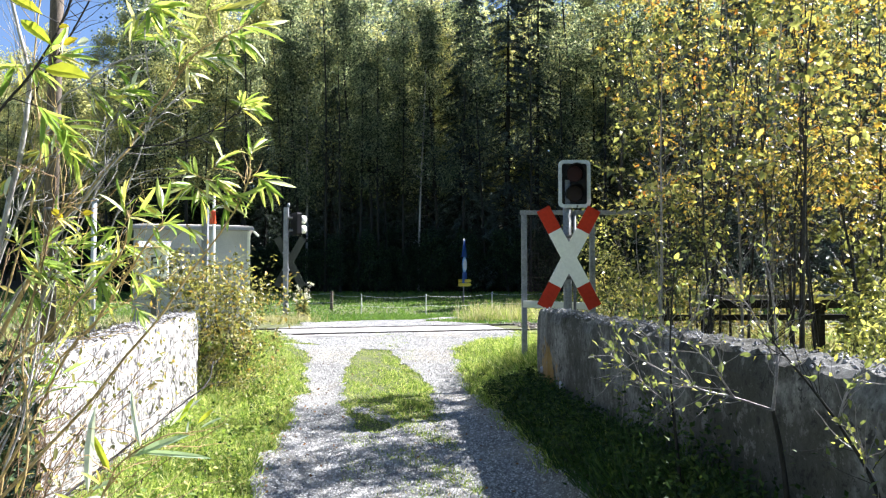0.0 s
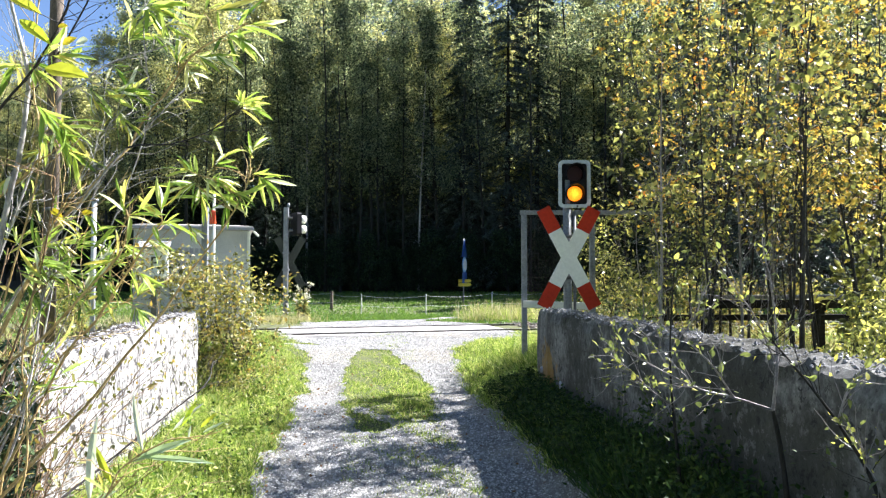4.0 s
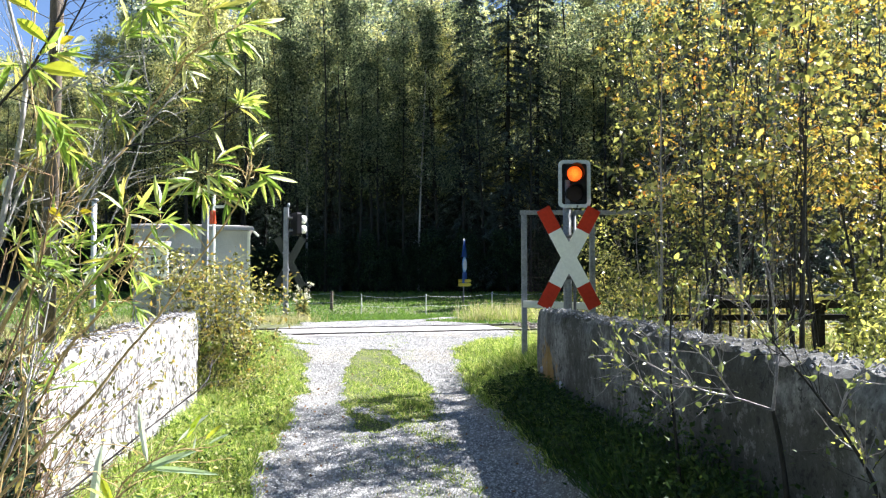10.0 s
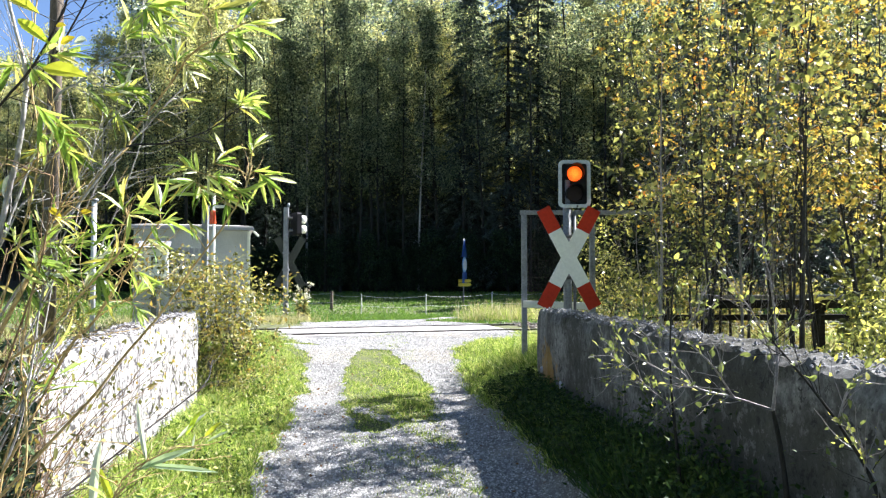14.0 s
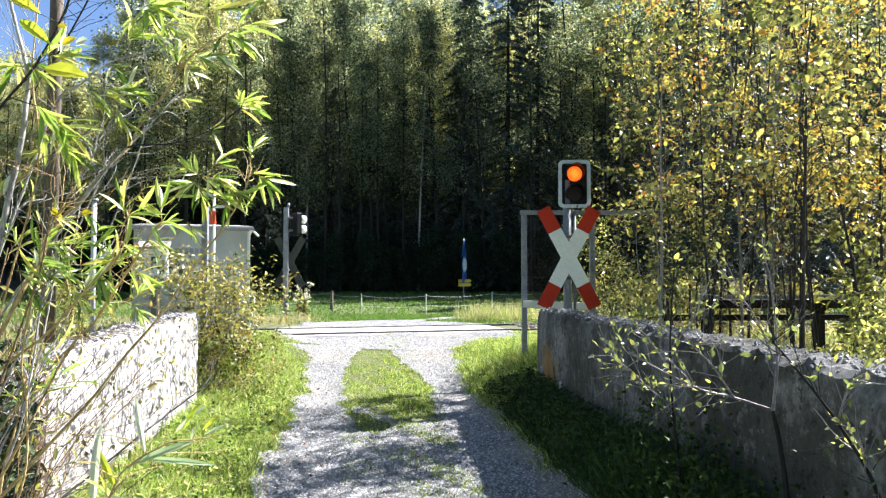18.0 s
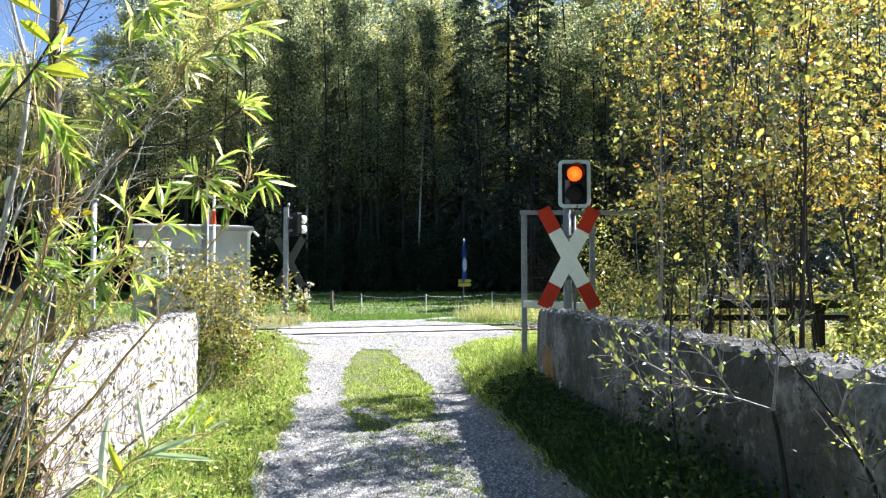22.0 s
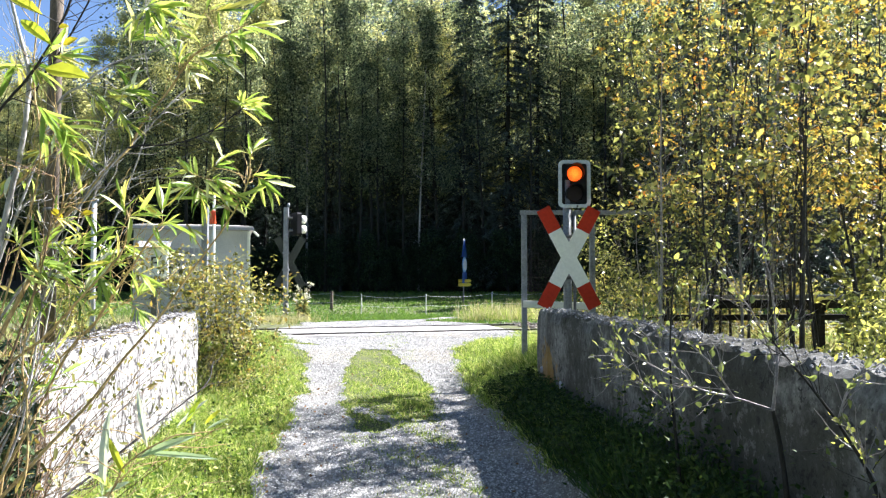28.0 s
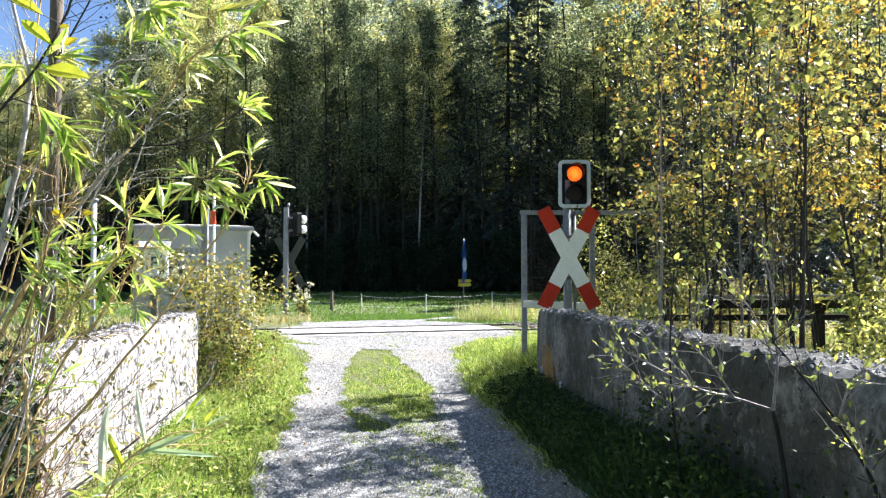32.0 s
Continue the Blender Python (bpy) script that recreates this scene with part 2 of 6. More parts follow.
MAT = dict(
    soil=turf("turf"),
    gravel=track_dirt("gravel_dust"),
    stone=pebble("gravel_stone", [(0, (0.05, 0.055, 0.06)), (0.35, (0.285, 0.285, 0.27)), (0.75, (0.50, 0.50, 0.475)), (1, (0.70, 0.69, 0.66))]),
    ballast=pebble("ballast_stone", [(0, (0.06, 0.05, 0.045)), (1, (0.30, 0.26, 0.22))]),
    # Grey wall: dark moss cover also carries some of the shade on its face
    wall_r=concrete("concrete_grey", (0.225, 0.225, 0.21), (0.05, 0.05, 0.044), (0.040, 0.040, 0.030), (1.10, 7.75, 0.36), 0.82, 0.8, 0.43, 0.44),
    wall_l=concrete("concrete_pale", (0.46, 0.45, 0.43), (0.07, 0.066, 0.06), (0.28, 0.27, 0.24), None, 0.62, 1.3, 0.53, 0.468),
    disc=surface("anchor_plate", (0.42, 0.43, 0.44), (0.62, 0.63, 0.64), 0.5, 8, 60, 0.1),
    tarred=surface("tarred_timber", (0.008, 0.007, 0.006), (0.030, 0.026, 0.022), 0.85, 4, 40, 0.4, stretch=(0.5, 3, 3)),
    border=plain("grey_border", (0.52, 0.56, 0.58), 0.5, spec=0.3),
    paleblue=plain("pale_blue_sign", (0.20, 0.36, 0.62), 0.5),
    deck=surface("worn_deck", (0.24, 0.22, 0.20), (0.50, 0.48, 0.45), 0.9, 1.6, 30, 0.5, stretch=(0.4, 3, 3)),
    rubble=surface("broken_concrete", (0.10, 0.10, 0.10), (0.42, 0.42, 0.43), 0.95, 12, 70, 0.7),
    galv=surface("galvanised_steel", (0.15, 0.16, 0.17), (0.30, 0.315, 0.33), 0.6, 6, 50, 0.1, 0.3),
    steel=surface("dull_steel", (0.10, 0.10, 0.10), (0.22, 0.22, 0.21), 0.55, 4, 40, 0.15, 0.5),
    rust=surface("rusty_steel", (0.022, 0.018, 0.015), (0.075, 0.06, 0.048), 0.75, 5, 60, 0.3, 0.3),
    railtop=surface("worn_rail", (0.35, 0.34, 0.33), (0.6, 0.58, 0.56), 0.3, 5, 60, 0.1, 0.8),
    white=plain("white_paint", (0.74, 0.75, 0.66), 0.5, wear=0.05, spec=0.3),
    red=plain("red_paint", (0.42, 0.03, 0.008), 0.5, spec=0.15),
    black=plain("black_paint", (0.010, 0.010, 0.011), 0.6, spec=0.15),
    darkgreen=plain("sign_back", (0.06, 0.068, 0.055), 0.7, spec=0.2),
    lens=plain("smoked_lens", (0.03, 0.004, 0.003), 0.4, spec=0.2),
    lens_y=plain("smoked_amber_lens", (0.015, 0.006, 0.004), 0.4, spec=0.2),
    orange=plain("orange_plastic", (0.75, 0.09, 0.02), 0.45),
    blue=plain("blue_sign", (0.012, 0.055, 0.24), 0.5),
    yellow=plain("yellow_sign", (0.6, 0.46, 0.04), 0.5),
    hut=surface("rendered_hut", (0.36, 0.375, 0.38), (0.53, 0.55, 0.55), 0.85, 2.0, 50, 0.2),
    hutroof=surface("hut_roof", (0.38, 0.35, 0.31), (0.58, 0.55, 0.50), 0.85, 4, 50, 0.3),
    wood=surface("grey_wood", (0.05, 0.040, 0.030), (0.21, 0.165, 0.12), 0.9, 3.0, 30, 0.5, stretch=(6, 6, 0.5)),
    bark=surface("bark", (0.012, 0.012, 0.010), (0.042, 0.040, 0.034), 0.95, 3, 22, 0.7, stretch=(3, 3, 0.8)),
    palebark=surface("pale_bark", (0.16, 0.15, 0.14), (0.52, 0.49, 0.46), 0.9, 4, 25, 0.5, stretch=(3, 3, 1.2)),
    twig=surface("twig_bark", (0.010, 0.009, 0.008), (0.052, 0.045, 0.038), 0.42, 6, 50, 0.4),
    vine=surface("vine_stem", (0.03, 0.024, 0.018), (0.12, 0.095, 0.07), 0.9, 10, 60, 0.3),
    # Twig bark paled so that sun glint is partly in its colour
    shinytwig=surface("glint_pale_twig_bark", (0.09, 0.08, 0.075), (0.34, 0.31, 0.29), 0.28, 9, 60, 0.2),
    willowbark=surface("willow_bark", (0.26, 0.17, 0.05), (0.62, 0.45, 0.20), 0.7, 8, 60, 0.3),
    dry=surface("dry_stalk", (0.07, 0.042, 0.02), (0.32, 0.21, 0.11), 0.9, 10, 60, 0.3),
    cord=plain("white_cord", (0.7, 0.7, 0.7), 0.6),
    willow=leafy("willow_leaf", WILLOW_TONES, 0.48, 0.35),
    willow_one=leafy("single_willow_leaf", WILLOW_TONES, 0.48, 0.35, single=True),
    green_one=leafy("single_green_leaf", [(0, (0.08, 0.10, 0.04)), (0.5, (0.22, 0.26, 0.09)), (0.8, (0.46, 0.48, 0.12)), (1, (0.70, 0.64, 0.16))], 0.5, 0.24, 0.8, single=True),
    forest=leafy("forest_leaf", [(0, (0.02, 0.036, 0.026)), (0.4, (0.125, 0.165, 0.11)), (0.75, (0.34, 0.385, 0.25)), (1, (0.60, 0.61, 0.41))], 0.70, 0.42, 0.3),
    forest_y=leafy("turning_forest_leaf", [(0, (0.17, 0.19, 0.10)), (0.5, (0.40, 0.41, 0.20)), (1, (0.61, 0.56, 0.27))], 0.68, 0.38, 0.5),
    spruce=leafy("spruce_needle", [(0, (0.03, 0.045, 0.04)), (0.6, (0.08, 0.11, 0.095)), (1, (0.16, 0.21, 0.18))], 0.35, 0.45),
    # Leaf tone near black, with the shade under trees and stalks put into it
    shadeleaf=leafy("shade_dark_leaf", [(0, (0.008, 0.016, 0.01)), (0.75, (0.025, 0.045, 0.025)), (1, (0.10, 0.15, 0.06))], 0.25, 0.6, 0.15),
    yellowleaf=leafy("yellow_leaf", [(0, (0.08, 0.085, 0.035)), (0.35, (0.24, 0.25, 0.085)), (0.7, (0.57, 0.46, 0.115)), (0.94, (0.75, 0.51, 0.09)), (1, (0.66, 0.26, 0.05))], 0.50, 0.34, 0.5),
    orangeleaf=leafy("orange_leaf", [(0, (0.16, 0.14, 0.05)), (0.4, (0.42, 0.34, 0.08)), (0.7, (0.62, 0.40, 0.06)), (1, (0.68, 0.22, 0.04))], 0.5, 0.4),
    greenleaf=leafy("green_leaf", GREEN_TONES, 0.52, 0.28, 0.7),
    bushleaf=leafy("bush_leaf", [(0, (0.045, 0.05, 0.018)), (0.35, (0.18, 0.185, 0.055)), (0.7, (0.47, 0.45, 0.13)), (0.82, (0.40, 0.25, 0.06)), (0.94, (0.50, 0.46, 0.18)), (1, (0.70, 0.69, 0.60))], 0.5, 0.36, 0.4),
    grass=leafy("grass_blade", [(0, (0.05, 0.11, 0.02)), (0.35, (0.20, 0.30, 0.055)), (0.8, (0.46, 0.54, 0.15)), (1, (0.70, 0.66, 0.38))], 0.58, 0.4),
    lush=leafy("meadow_blade", [(0, (0.04, 0.09, 0.015)), (0.6, (0.10, 0.21, 0.03)), (1, (0.23, 0.33, 0.06))], 0.5, 0.45),
    drygrass=leafy("dry_grass", [(0, (0.22, 0.25, 0.09)), (0.5, (0.45, 0.41, 0.22)), (1, (0.66, 0.60, 0.40))], 0.35, 0.6),
    # Next two tones are lowered so the shade by the grey wall is in them
    shadeweed=leafy("shade_dark_weed_leaf", [(0, (0.012, 0.03, 0.008)), (0.6, (0.035, 0.07, 0.015)), (1, (0.10, 0.14, 0.03))], 0.25, 0.55, 0.15),
    shadeblade=leafy("shade_blade", [(0, (0.012, 0.035, 0.008)), (0.6, (0.035, 0.085, 0.016)), (1, (0.10, 0.17, 0.035))], 0.4, 0.45),
    gold_one=leafy("golden_willow_leaf", [(0, (0.62, 0.50, 0.03)), (1, (0.75, 0.60, 0.05))], 0.6, 0.35, single=True),
    mint_one=leafy("grey_green_leaf", [(0, (0.36, 0.50, 0.30)), (1, (0.55, 0.66, 0.46))], 0.5, 0.4, single=True),
    pale_one=leafy("pale_leaf_underside", [(0, (0.66, 0.72, 0.62)), (1, (0.78, 0.82, 0.76))], 0.45, 0.4, single=True),
    lime_one=leafy("lime_leaf", [(0, (0.40, 0.52, 0.05)), (1, (0.62, 0.62, 0.07))], 0.72, 0.35, single=True),
    litter=leafy("fallen_leaf", [(0, (0.10, 0.05, 0.02)), (0.7, (0.22, 0.12, 0.05)), (1, (0.46, 0.20, 0.05))], 0.2, 0.8),
    fluff=leafy("seed_fluff", [(0, (0.45, 0.45, 0.40)), (1, (0.75, 0.74, 0.68))], 0.4, 0.9),
    red_glow=glow("red_lamp", (1.0, 0.13, 0.004), 0.62),
    amber_glow=glow("amber_lamp", (1.0, 0.32, 0.006), 0.62),
    ink=plain("black_ink", (0.02, 0.02, 0.02), 0.6),
    dim=plain("faded_ink", (0.30, 0.31, 0.33), 0.6),
)


for dull in ("twig", "bark", "tarred", "rust"):
    MAT[dull].node_tree.nodes["Principled BSDF"].inputs["Specular IOR Level"].default_value = 0.2


# ---------------------------------------------------------------- mesh helpers
def mesh_np(name, verts, groups, smooth=False):
    """A mesh from vertex and face arrays; groups: arrays of equal-sided faces."""
    verts = np.asarray(verts, dtype=np.float32)
    groups = [np.asarray(g, dtype=np.int32) for g in groups if len(g)]
    me = bpy.data.meshes.new(name)
    me.vertices.add(len(verts))
    me.vertices.foreach_set("co", verts.ravel())
    loops = np.concatenate([g.ravel() for g in groups])
    sizes = np.concatenate([np.full(len(g), g.shape[1], dtype=np.int32) for g in groups])
    me.loops.add(len(loops))
    me.loops.foreach_set("vertex_index", loops)
    me.polygons.add(len(sizes))
    me.polygons.foreach_set("loop_start", np.concatenate([[0], np.cumsum(sizes)[:-1]]).astype(np.int32))
    me.polygons.foreach_set("use_smooth", np.full(len(sizes), smooth))
    me.update(calc_edges=True)
    return me


class Geo:
    """Gathers pieces into one mesh."""
    def __init__(self):
        self.v, self.f, self.n = [], {}, 0

    def put(self, verts, *groups):
        verts = np.asarray(verts, dtype=float)
        for g in groups:
            g = np.asarray(g, dtype=np.int64)
            if len(g):
                self.f.setdefault(g.shape[1], []).append(g + self.n)
        self.v.append(verts)
        self.n += len(verts)

    def mesh(self, name, smooth=False):
        return mesh_np(name, np.concatenate(self.v), [np.concatenate(f) for f in self.f.values()], smooth)


def ob_of(name, me, material, parent=None, label=""):
    o = new(name, me)
    me.materials.append(material) if not me.materials else None
    if parent:
        o.parent = parent
    if label:
        o["label"] = label
    return o


def part(name, shape, material, parent, label=""):
    """One mesh object under a thing or a part; shape is a mesh, a Geo or a bmesh."""
    if isinstance(shape, Geo):
        shape = shape.mesh(name)
    elif isinstance(shape, bmesh.types.BMesh):
        me = bpy.data.meshes.new(name)
        shape.to_mesh(me)
        shape.free()
        shape = me
    return ob_of(name, shape, material, parent, label)


def thing(name, m, label, category, group="", kind=""):
    o = new(name)
    o.matrix_world = m
    return tagged(o, label, category, group, kind)


def box(size, at=(0, 0, 0), bevel=0.006, turn=None):
    bm = bmesh.new()
    m = Matrix.Translation(at) @ (turn if turn else Matrix()) @ Matrix.Diagonal((*size, 1))
    bmesh.ops.create_cube(bm, size=1, matrix=m)
    if bevel:
        bmesh.ops.bevel(bm, geom=bm.edges[:], offset=bevel, segments=2, affect="EDGES", profile=0.6)
    return bm


def rod(a, b, r, r2=None, sides=16, bevel=0.0):
    a, b = Vector(a), Vector(b)
    bm = bmesh.new()
    m = Matrix.Translation((a + b) / 2) @ (b - a).to_track_quat("Z", "Y").to_matrix().to_4x4()
    bmesh.ops.create_cone(bm, cap_ends=True, segments=sides, radius1=r, radius2=r if r2 is None else r2, depth=(b - a).length, matrix=m)
    if bevel:
        rim = [e for e in bm.edges if any(len(f.verts) > 4 for f in e.link_faces)]
        bmesh.ops.bevel(bm, geom=rim, offset=bevel, segments=2, affect="EDGES", profile=0.6)
    for f in bm.faces:
        f.smooth = len(f.verts) == 4
    return bm


def outline(w, h, r, n=6):
    pts = []
    for cx, cz, a0 in ((w / 2 - r, h / 2 - r, 0), (-w / 2 + r, h / 2 - r, 90), (-w / 2 + r, -h / 2 + r, 180), (w / 2 - r, -h / 2 + r, 270)):
        for i in range(n + 1):
            a = radians(a0 + 90 * i / n)
            pts.append((cx + r * math.cos(a), cz + r * math.sin(a)))
    return pts


def plate(pts, y0, y1, bevel=0.0):
    """A slab with the outline pts in x and z, from y0 to y1."""
    bm = bmesh.new()
    f = bm.faces.new([bm.verts.new((x, y0, z)) for x, z in pts])
    ext = bmesh.ops.extrude_face_region(bm, geom=[f])
    bmesh.ops.translate(bm, verts=[v for v in ext["geom"] if isinstance(v, bmesh.types.BMVert)], vec=(0, y1 - y0, 0))
    bmesh.ops.recalc_face_normals(bm, faces=bm.faces[:])
    if bevel:
        rim = [e for e in bm.edges if any(len(q.verts) > 4 for q in e.link_faces)]
        bmesh.ops.bevel(bm, geom=rim, offset=bevel, segments=2, affect="EDGES")
    return bm


def ring(outer, inner, y0, y1):
    """A frame between two outlines of the same count."""
    n = len(outer)
    v = [(x, y, z) for loop, y in ((outer, y0), (inner, y0), (inner, y1), (outer, y1)) for x, z in loop]
    f = [(k * n + i, k * n + (i + 1) % n, ((k + 1) % 4) * n + (i + 1) % n, ((k + 1) % 4) * n + i) for k in range(4) for i in range(n)]
    g = Geo()
    g.put(v, f)
    return g


def spline(points, steps=6):
    """A smooth curve through a few points."""
    p = np.array(points, dtype=float)
    p = np.concatenate([[2 * p[0] - p[1]], p, [2 * p[-1] - p[-2]]])
    out = []
    for i in range(1, len(p) - 2):
        for t in np.linspace(0, 1, steps, endpoint=False):
            a, b, c, d = p[i - 1], p[i], p[i + 1], p[i + 2]
            out.append(0.5 * (2 * b + (c - a) * t + (2 * a - 5 * b + 4 * c - d) * t * t + (3 * b - a - 3 * c + d) * t ** 3))
    return np.array(out + [p[-2]])


def tube(geo, path, r0, r1, sides=6):
    path = np.asarray(path, dtype=float)
    n = len(path)
    tan = np.gradient(path, axis=0)
    tan /= np.linalg.norm(tan, axis=1)[:, None] + 1e-9
    ref = np.where(np.abs(tan[:, 2:3]) > 0.9, np.array([[1.0, 0, 0]]), np.array([[0, 0, 1.0]]))
    a = np.cross(tan, ref)
    a /= np.linalg.norm(a, axis=1)[:, None] + 1e-9
    b = np.cross(tan, a)
    r = np.linspace(r0, r1, n)[:, None, None]
    ang = np.linspace(0, 2 * np.pi, sides, endpoint=False)
    v = path[:, None, :] + r * (np.cos(ang)[None, :, None] * a[:, None, :] + np.sin(ang)[None, :, None] * b[:, None, :])
    i, j = np.meshgrid(np.arange(n - 1), np.arange(sides), indexing="ij")
    k = (j + 1) % sides
    f = np.stack([i * sides + j, i * sides + k, (i + 1) * sides + k, (i + 1) * sides + j], axis=-1).reshape(-1, 4)
    geo.put(v.reshape(-1, 3), f)


OVAL = (np.array([(0, 0, 0), (0.5, 0, -0.05), (1, 0, -0.14), (0.42, -0.30, 0.06), (0.42, 0.30, 0.06)]), [np.array([(0, 4, 1), (4, 2, 1), (0, 1, 3), (1, 2, 3)])])
DIAMOND = (np.array([(0, 0, 0), (0.5, 0.34, 0.05), (1, 0, -0.08), (0.45, -0.34, 0.05)]), [np.array([(0, 1, 2, 3)])])
LANCE = (np.array([(0, 0, 0), (0.22, -0.055, 0.02), (0.22, 0.055, 0.02), (0.55, -0.066, 0.0), (0.55, 0.066, 0.0), (0.82, -0.045, -0.07), (0.82, 0.045, -0.07), (1, 0, -0.16),
                   (0.22, 0, 0.0), (0.55, 0, -0.022), (0.82, 0, -0.085)]),
         [np.array([(1, 8, 9, 3), (8, 2, 4, 9), (3, 9, 10, 5), (9, 4, 6, 10)]), np.array([(0, 8, 1), (0, 2, 8), (5, 10, 7), (10, 6, 7)])])
BLADE = (np.array([(0, -0.5, 0), (0, 0.5, 0), (0.6, 0.36, 0.06), (0.6, -0.36, 0.06), (1, 0, 0.22)]), [np.array([(0, 1, 2, 3)]), np.array([(3, 2, 4)])])
BROAD = (np.array([(0, 0, 0), (0.3, 0, -0.02), (0.65, 0, -0.05), (1, 0, -0.14), (0.1, -0.15, 0.02), (0.32, -0.29, 0.05), (0.62, -0.26, 0.03), (0.87, -0.11, -0.06), (0.1, 0.15, 0.02), (0.32, 0.29, 0.05), (0.62, 0.26, 0.03), (0.87, 0.11, -0.06)]),
         [np.array([(4, 0, 1, 5), (5, 1, 2, 6), (6, 2, 3, 7), (0, 8, 9, 1), (1, 9, 10, 2), (2, 10, 11, 3)])])
LOBED = (np.array([(0, 0, 0), (0.22, 0.42, 0.05), (0.45, 0.2, 0), (0.72, 0.5, 0.04), (0.7, 0.16, -0.03), (1.05, 0, -0.1), (0.7, -0.16, -0.03), (0.72, -0.5, 0.04), (0.45, -0.2, 0), (0.22, -0.42, 0.05)]),
         [np.array([(0, 1, 2, 8), (0, 2, 8, 9), (2, 3, 4, 8), (4, 6, 7, 8)]), np.array([(4, 5, 6)])])


def unit(a):
    return a / (np.linalg.norm(a, axis=-1, keepdims=True) + 1e-9)


def leaves(geo, at, way, size, shape=OVAL, rng=np.random, width=1.0, up=None):
    """One leaf at every place, pointing along its way."""
    at, way = np.asarray(at, dtype=float), unit(np.asarray(way, dtype=float))
    n = len(at)
    size = np.broadcast_to(size, (n,))[:, None, None]
    nrm = rng.normal(size=(n, 3)) * 0.55 + np.array([0, 0, 0.8]) if up is None else up
    side = unit(np.cross(nrm, way))
    nrm = np.cross(way, side)
    t, groups = shape
    w = np.broadcast_to(width, (n,))[:, None, None]
    v = at[:, None, :] + size * (t[None, :, 0:1] * way[:, None, :] + w * t[None, :, 1:2] * side[:, None, :] + t[None, :, 2:3] * nrm[:, None, :])
    off = (np.arange(n) * len(t))[:, None, None]
    geo.put(v.reshape(-1, 3), *[(g[None] + off).reshape(-1, g.shape[1]) for g in groups])


# ---------------------------------------------------------------- lie of the land
def road_mid(y):
    return 0.44 - 0.125 * np.minimum(y, 16.0) + 0.06 * np.maximum(np.asarray(y) - 16.0, 0)


def wall_right(y):
    return 1.06 - 0.0895 * (y - 8.3)


def wall_left(y):
    return -2.79 - 0.09 * (y - 8.4)


def smooth(a, b, x):
    t = np.clip((x - a) / (b - a), 0, 1)
    return t * t * (3 - 2 * t)


def wobble(x, y, s):
    return np.sin(x * 1.7 * s + 1.3) * np.cos(y * 1.3 * s + 0.4) * 0.5 + np.sin(x * 3.1 * s + y * 2.3 * s) * 0.3 + np.cos(x * 5.3 * s - y * 4.1 * s + 2.0) * 0.2


def land(x, y):
    """Height of the ground."""
    x, y = np.asarray(x, dtype=float), np.asarray(y, dtype=float)
    r = np.interp(y, [-20, 5.4, 7.2, 9, 11.2, 13.0, 15.9, 18, 22, 28, 45, 60, 110, 200, 600], [0, 0, 0.04, 0.14, 0.41, 0.5, 0.5, 0.45, 0.24, 0.1, 0.62, 2.6, 15, 26, 40])
    c = road_mid(y)
    side_r = np.maximum(r, np.where(y < 15.9, 0.5, r))
    side_l = np.maximum(r, np.where(y < 15.9, 0.58 - 0.08 * smooth(9, 15, y), r))
    far = smooth(7.9, 9.2, y)
    wr, wl = wall_right(y), wall_left(y)
    bank_r = r + (0.33 - r * 0.9) * smooth(c + 0.95, wr - 0.1, x)
    bank_r = np.where(x > wr + 0.1, bank_r + (side_r - bank_r) * smooth(wr + 0.1, wr + 0.22, x), bank_r)
    open_r = r + (side_r - r) * smooth(c + 1.05, c + 2.0, x)
    right = bank_r * (1 - far) + open_r * far
    rise = np.interp(y, [2.8, 4.4], [0.26, 0.03])
    bank_l = r + (rise - r * 0.2) * smooth(0, 1, (c - 1.15 - x) / np.maximum(c - 1.25 - wl, 0.2))
    bank_l = np.where(x < wl - 0.1, bank_l + (side_l - bank_l) * smooth(0.1, 0.22, wl - x), bank_l)
    open_l = r + (side_l - r) * smooth(1.15, 2.1, c - x)
    far_l = smooth(8.35, 9.7, y)
    left = bank_l * (1 - far_l) + open_l * far_l
    z = np.where(x > c, right, left)
    off = smooth(0.9, 1.4, np.abs(x - c)) * smooth(0, 2, np.abs(y - 14.5) - 1.2)
    z = z + 0.02 * wobble(x, y, 1.6) * (0.25 + off)
    z = z - 0.035 * np.exp(-((np.abs(x - c) - 0.8) / 0.28) ** 2) * (1 - smooth(10, 12, y)) * (y < 20)
    wide = smooth(60, 160, np.hypot(x, y - 10))
    return z + wide * 3.0 * wobble(x, y, 0.02)


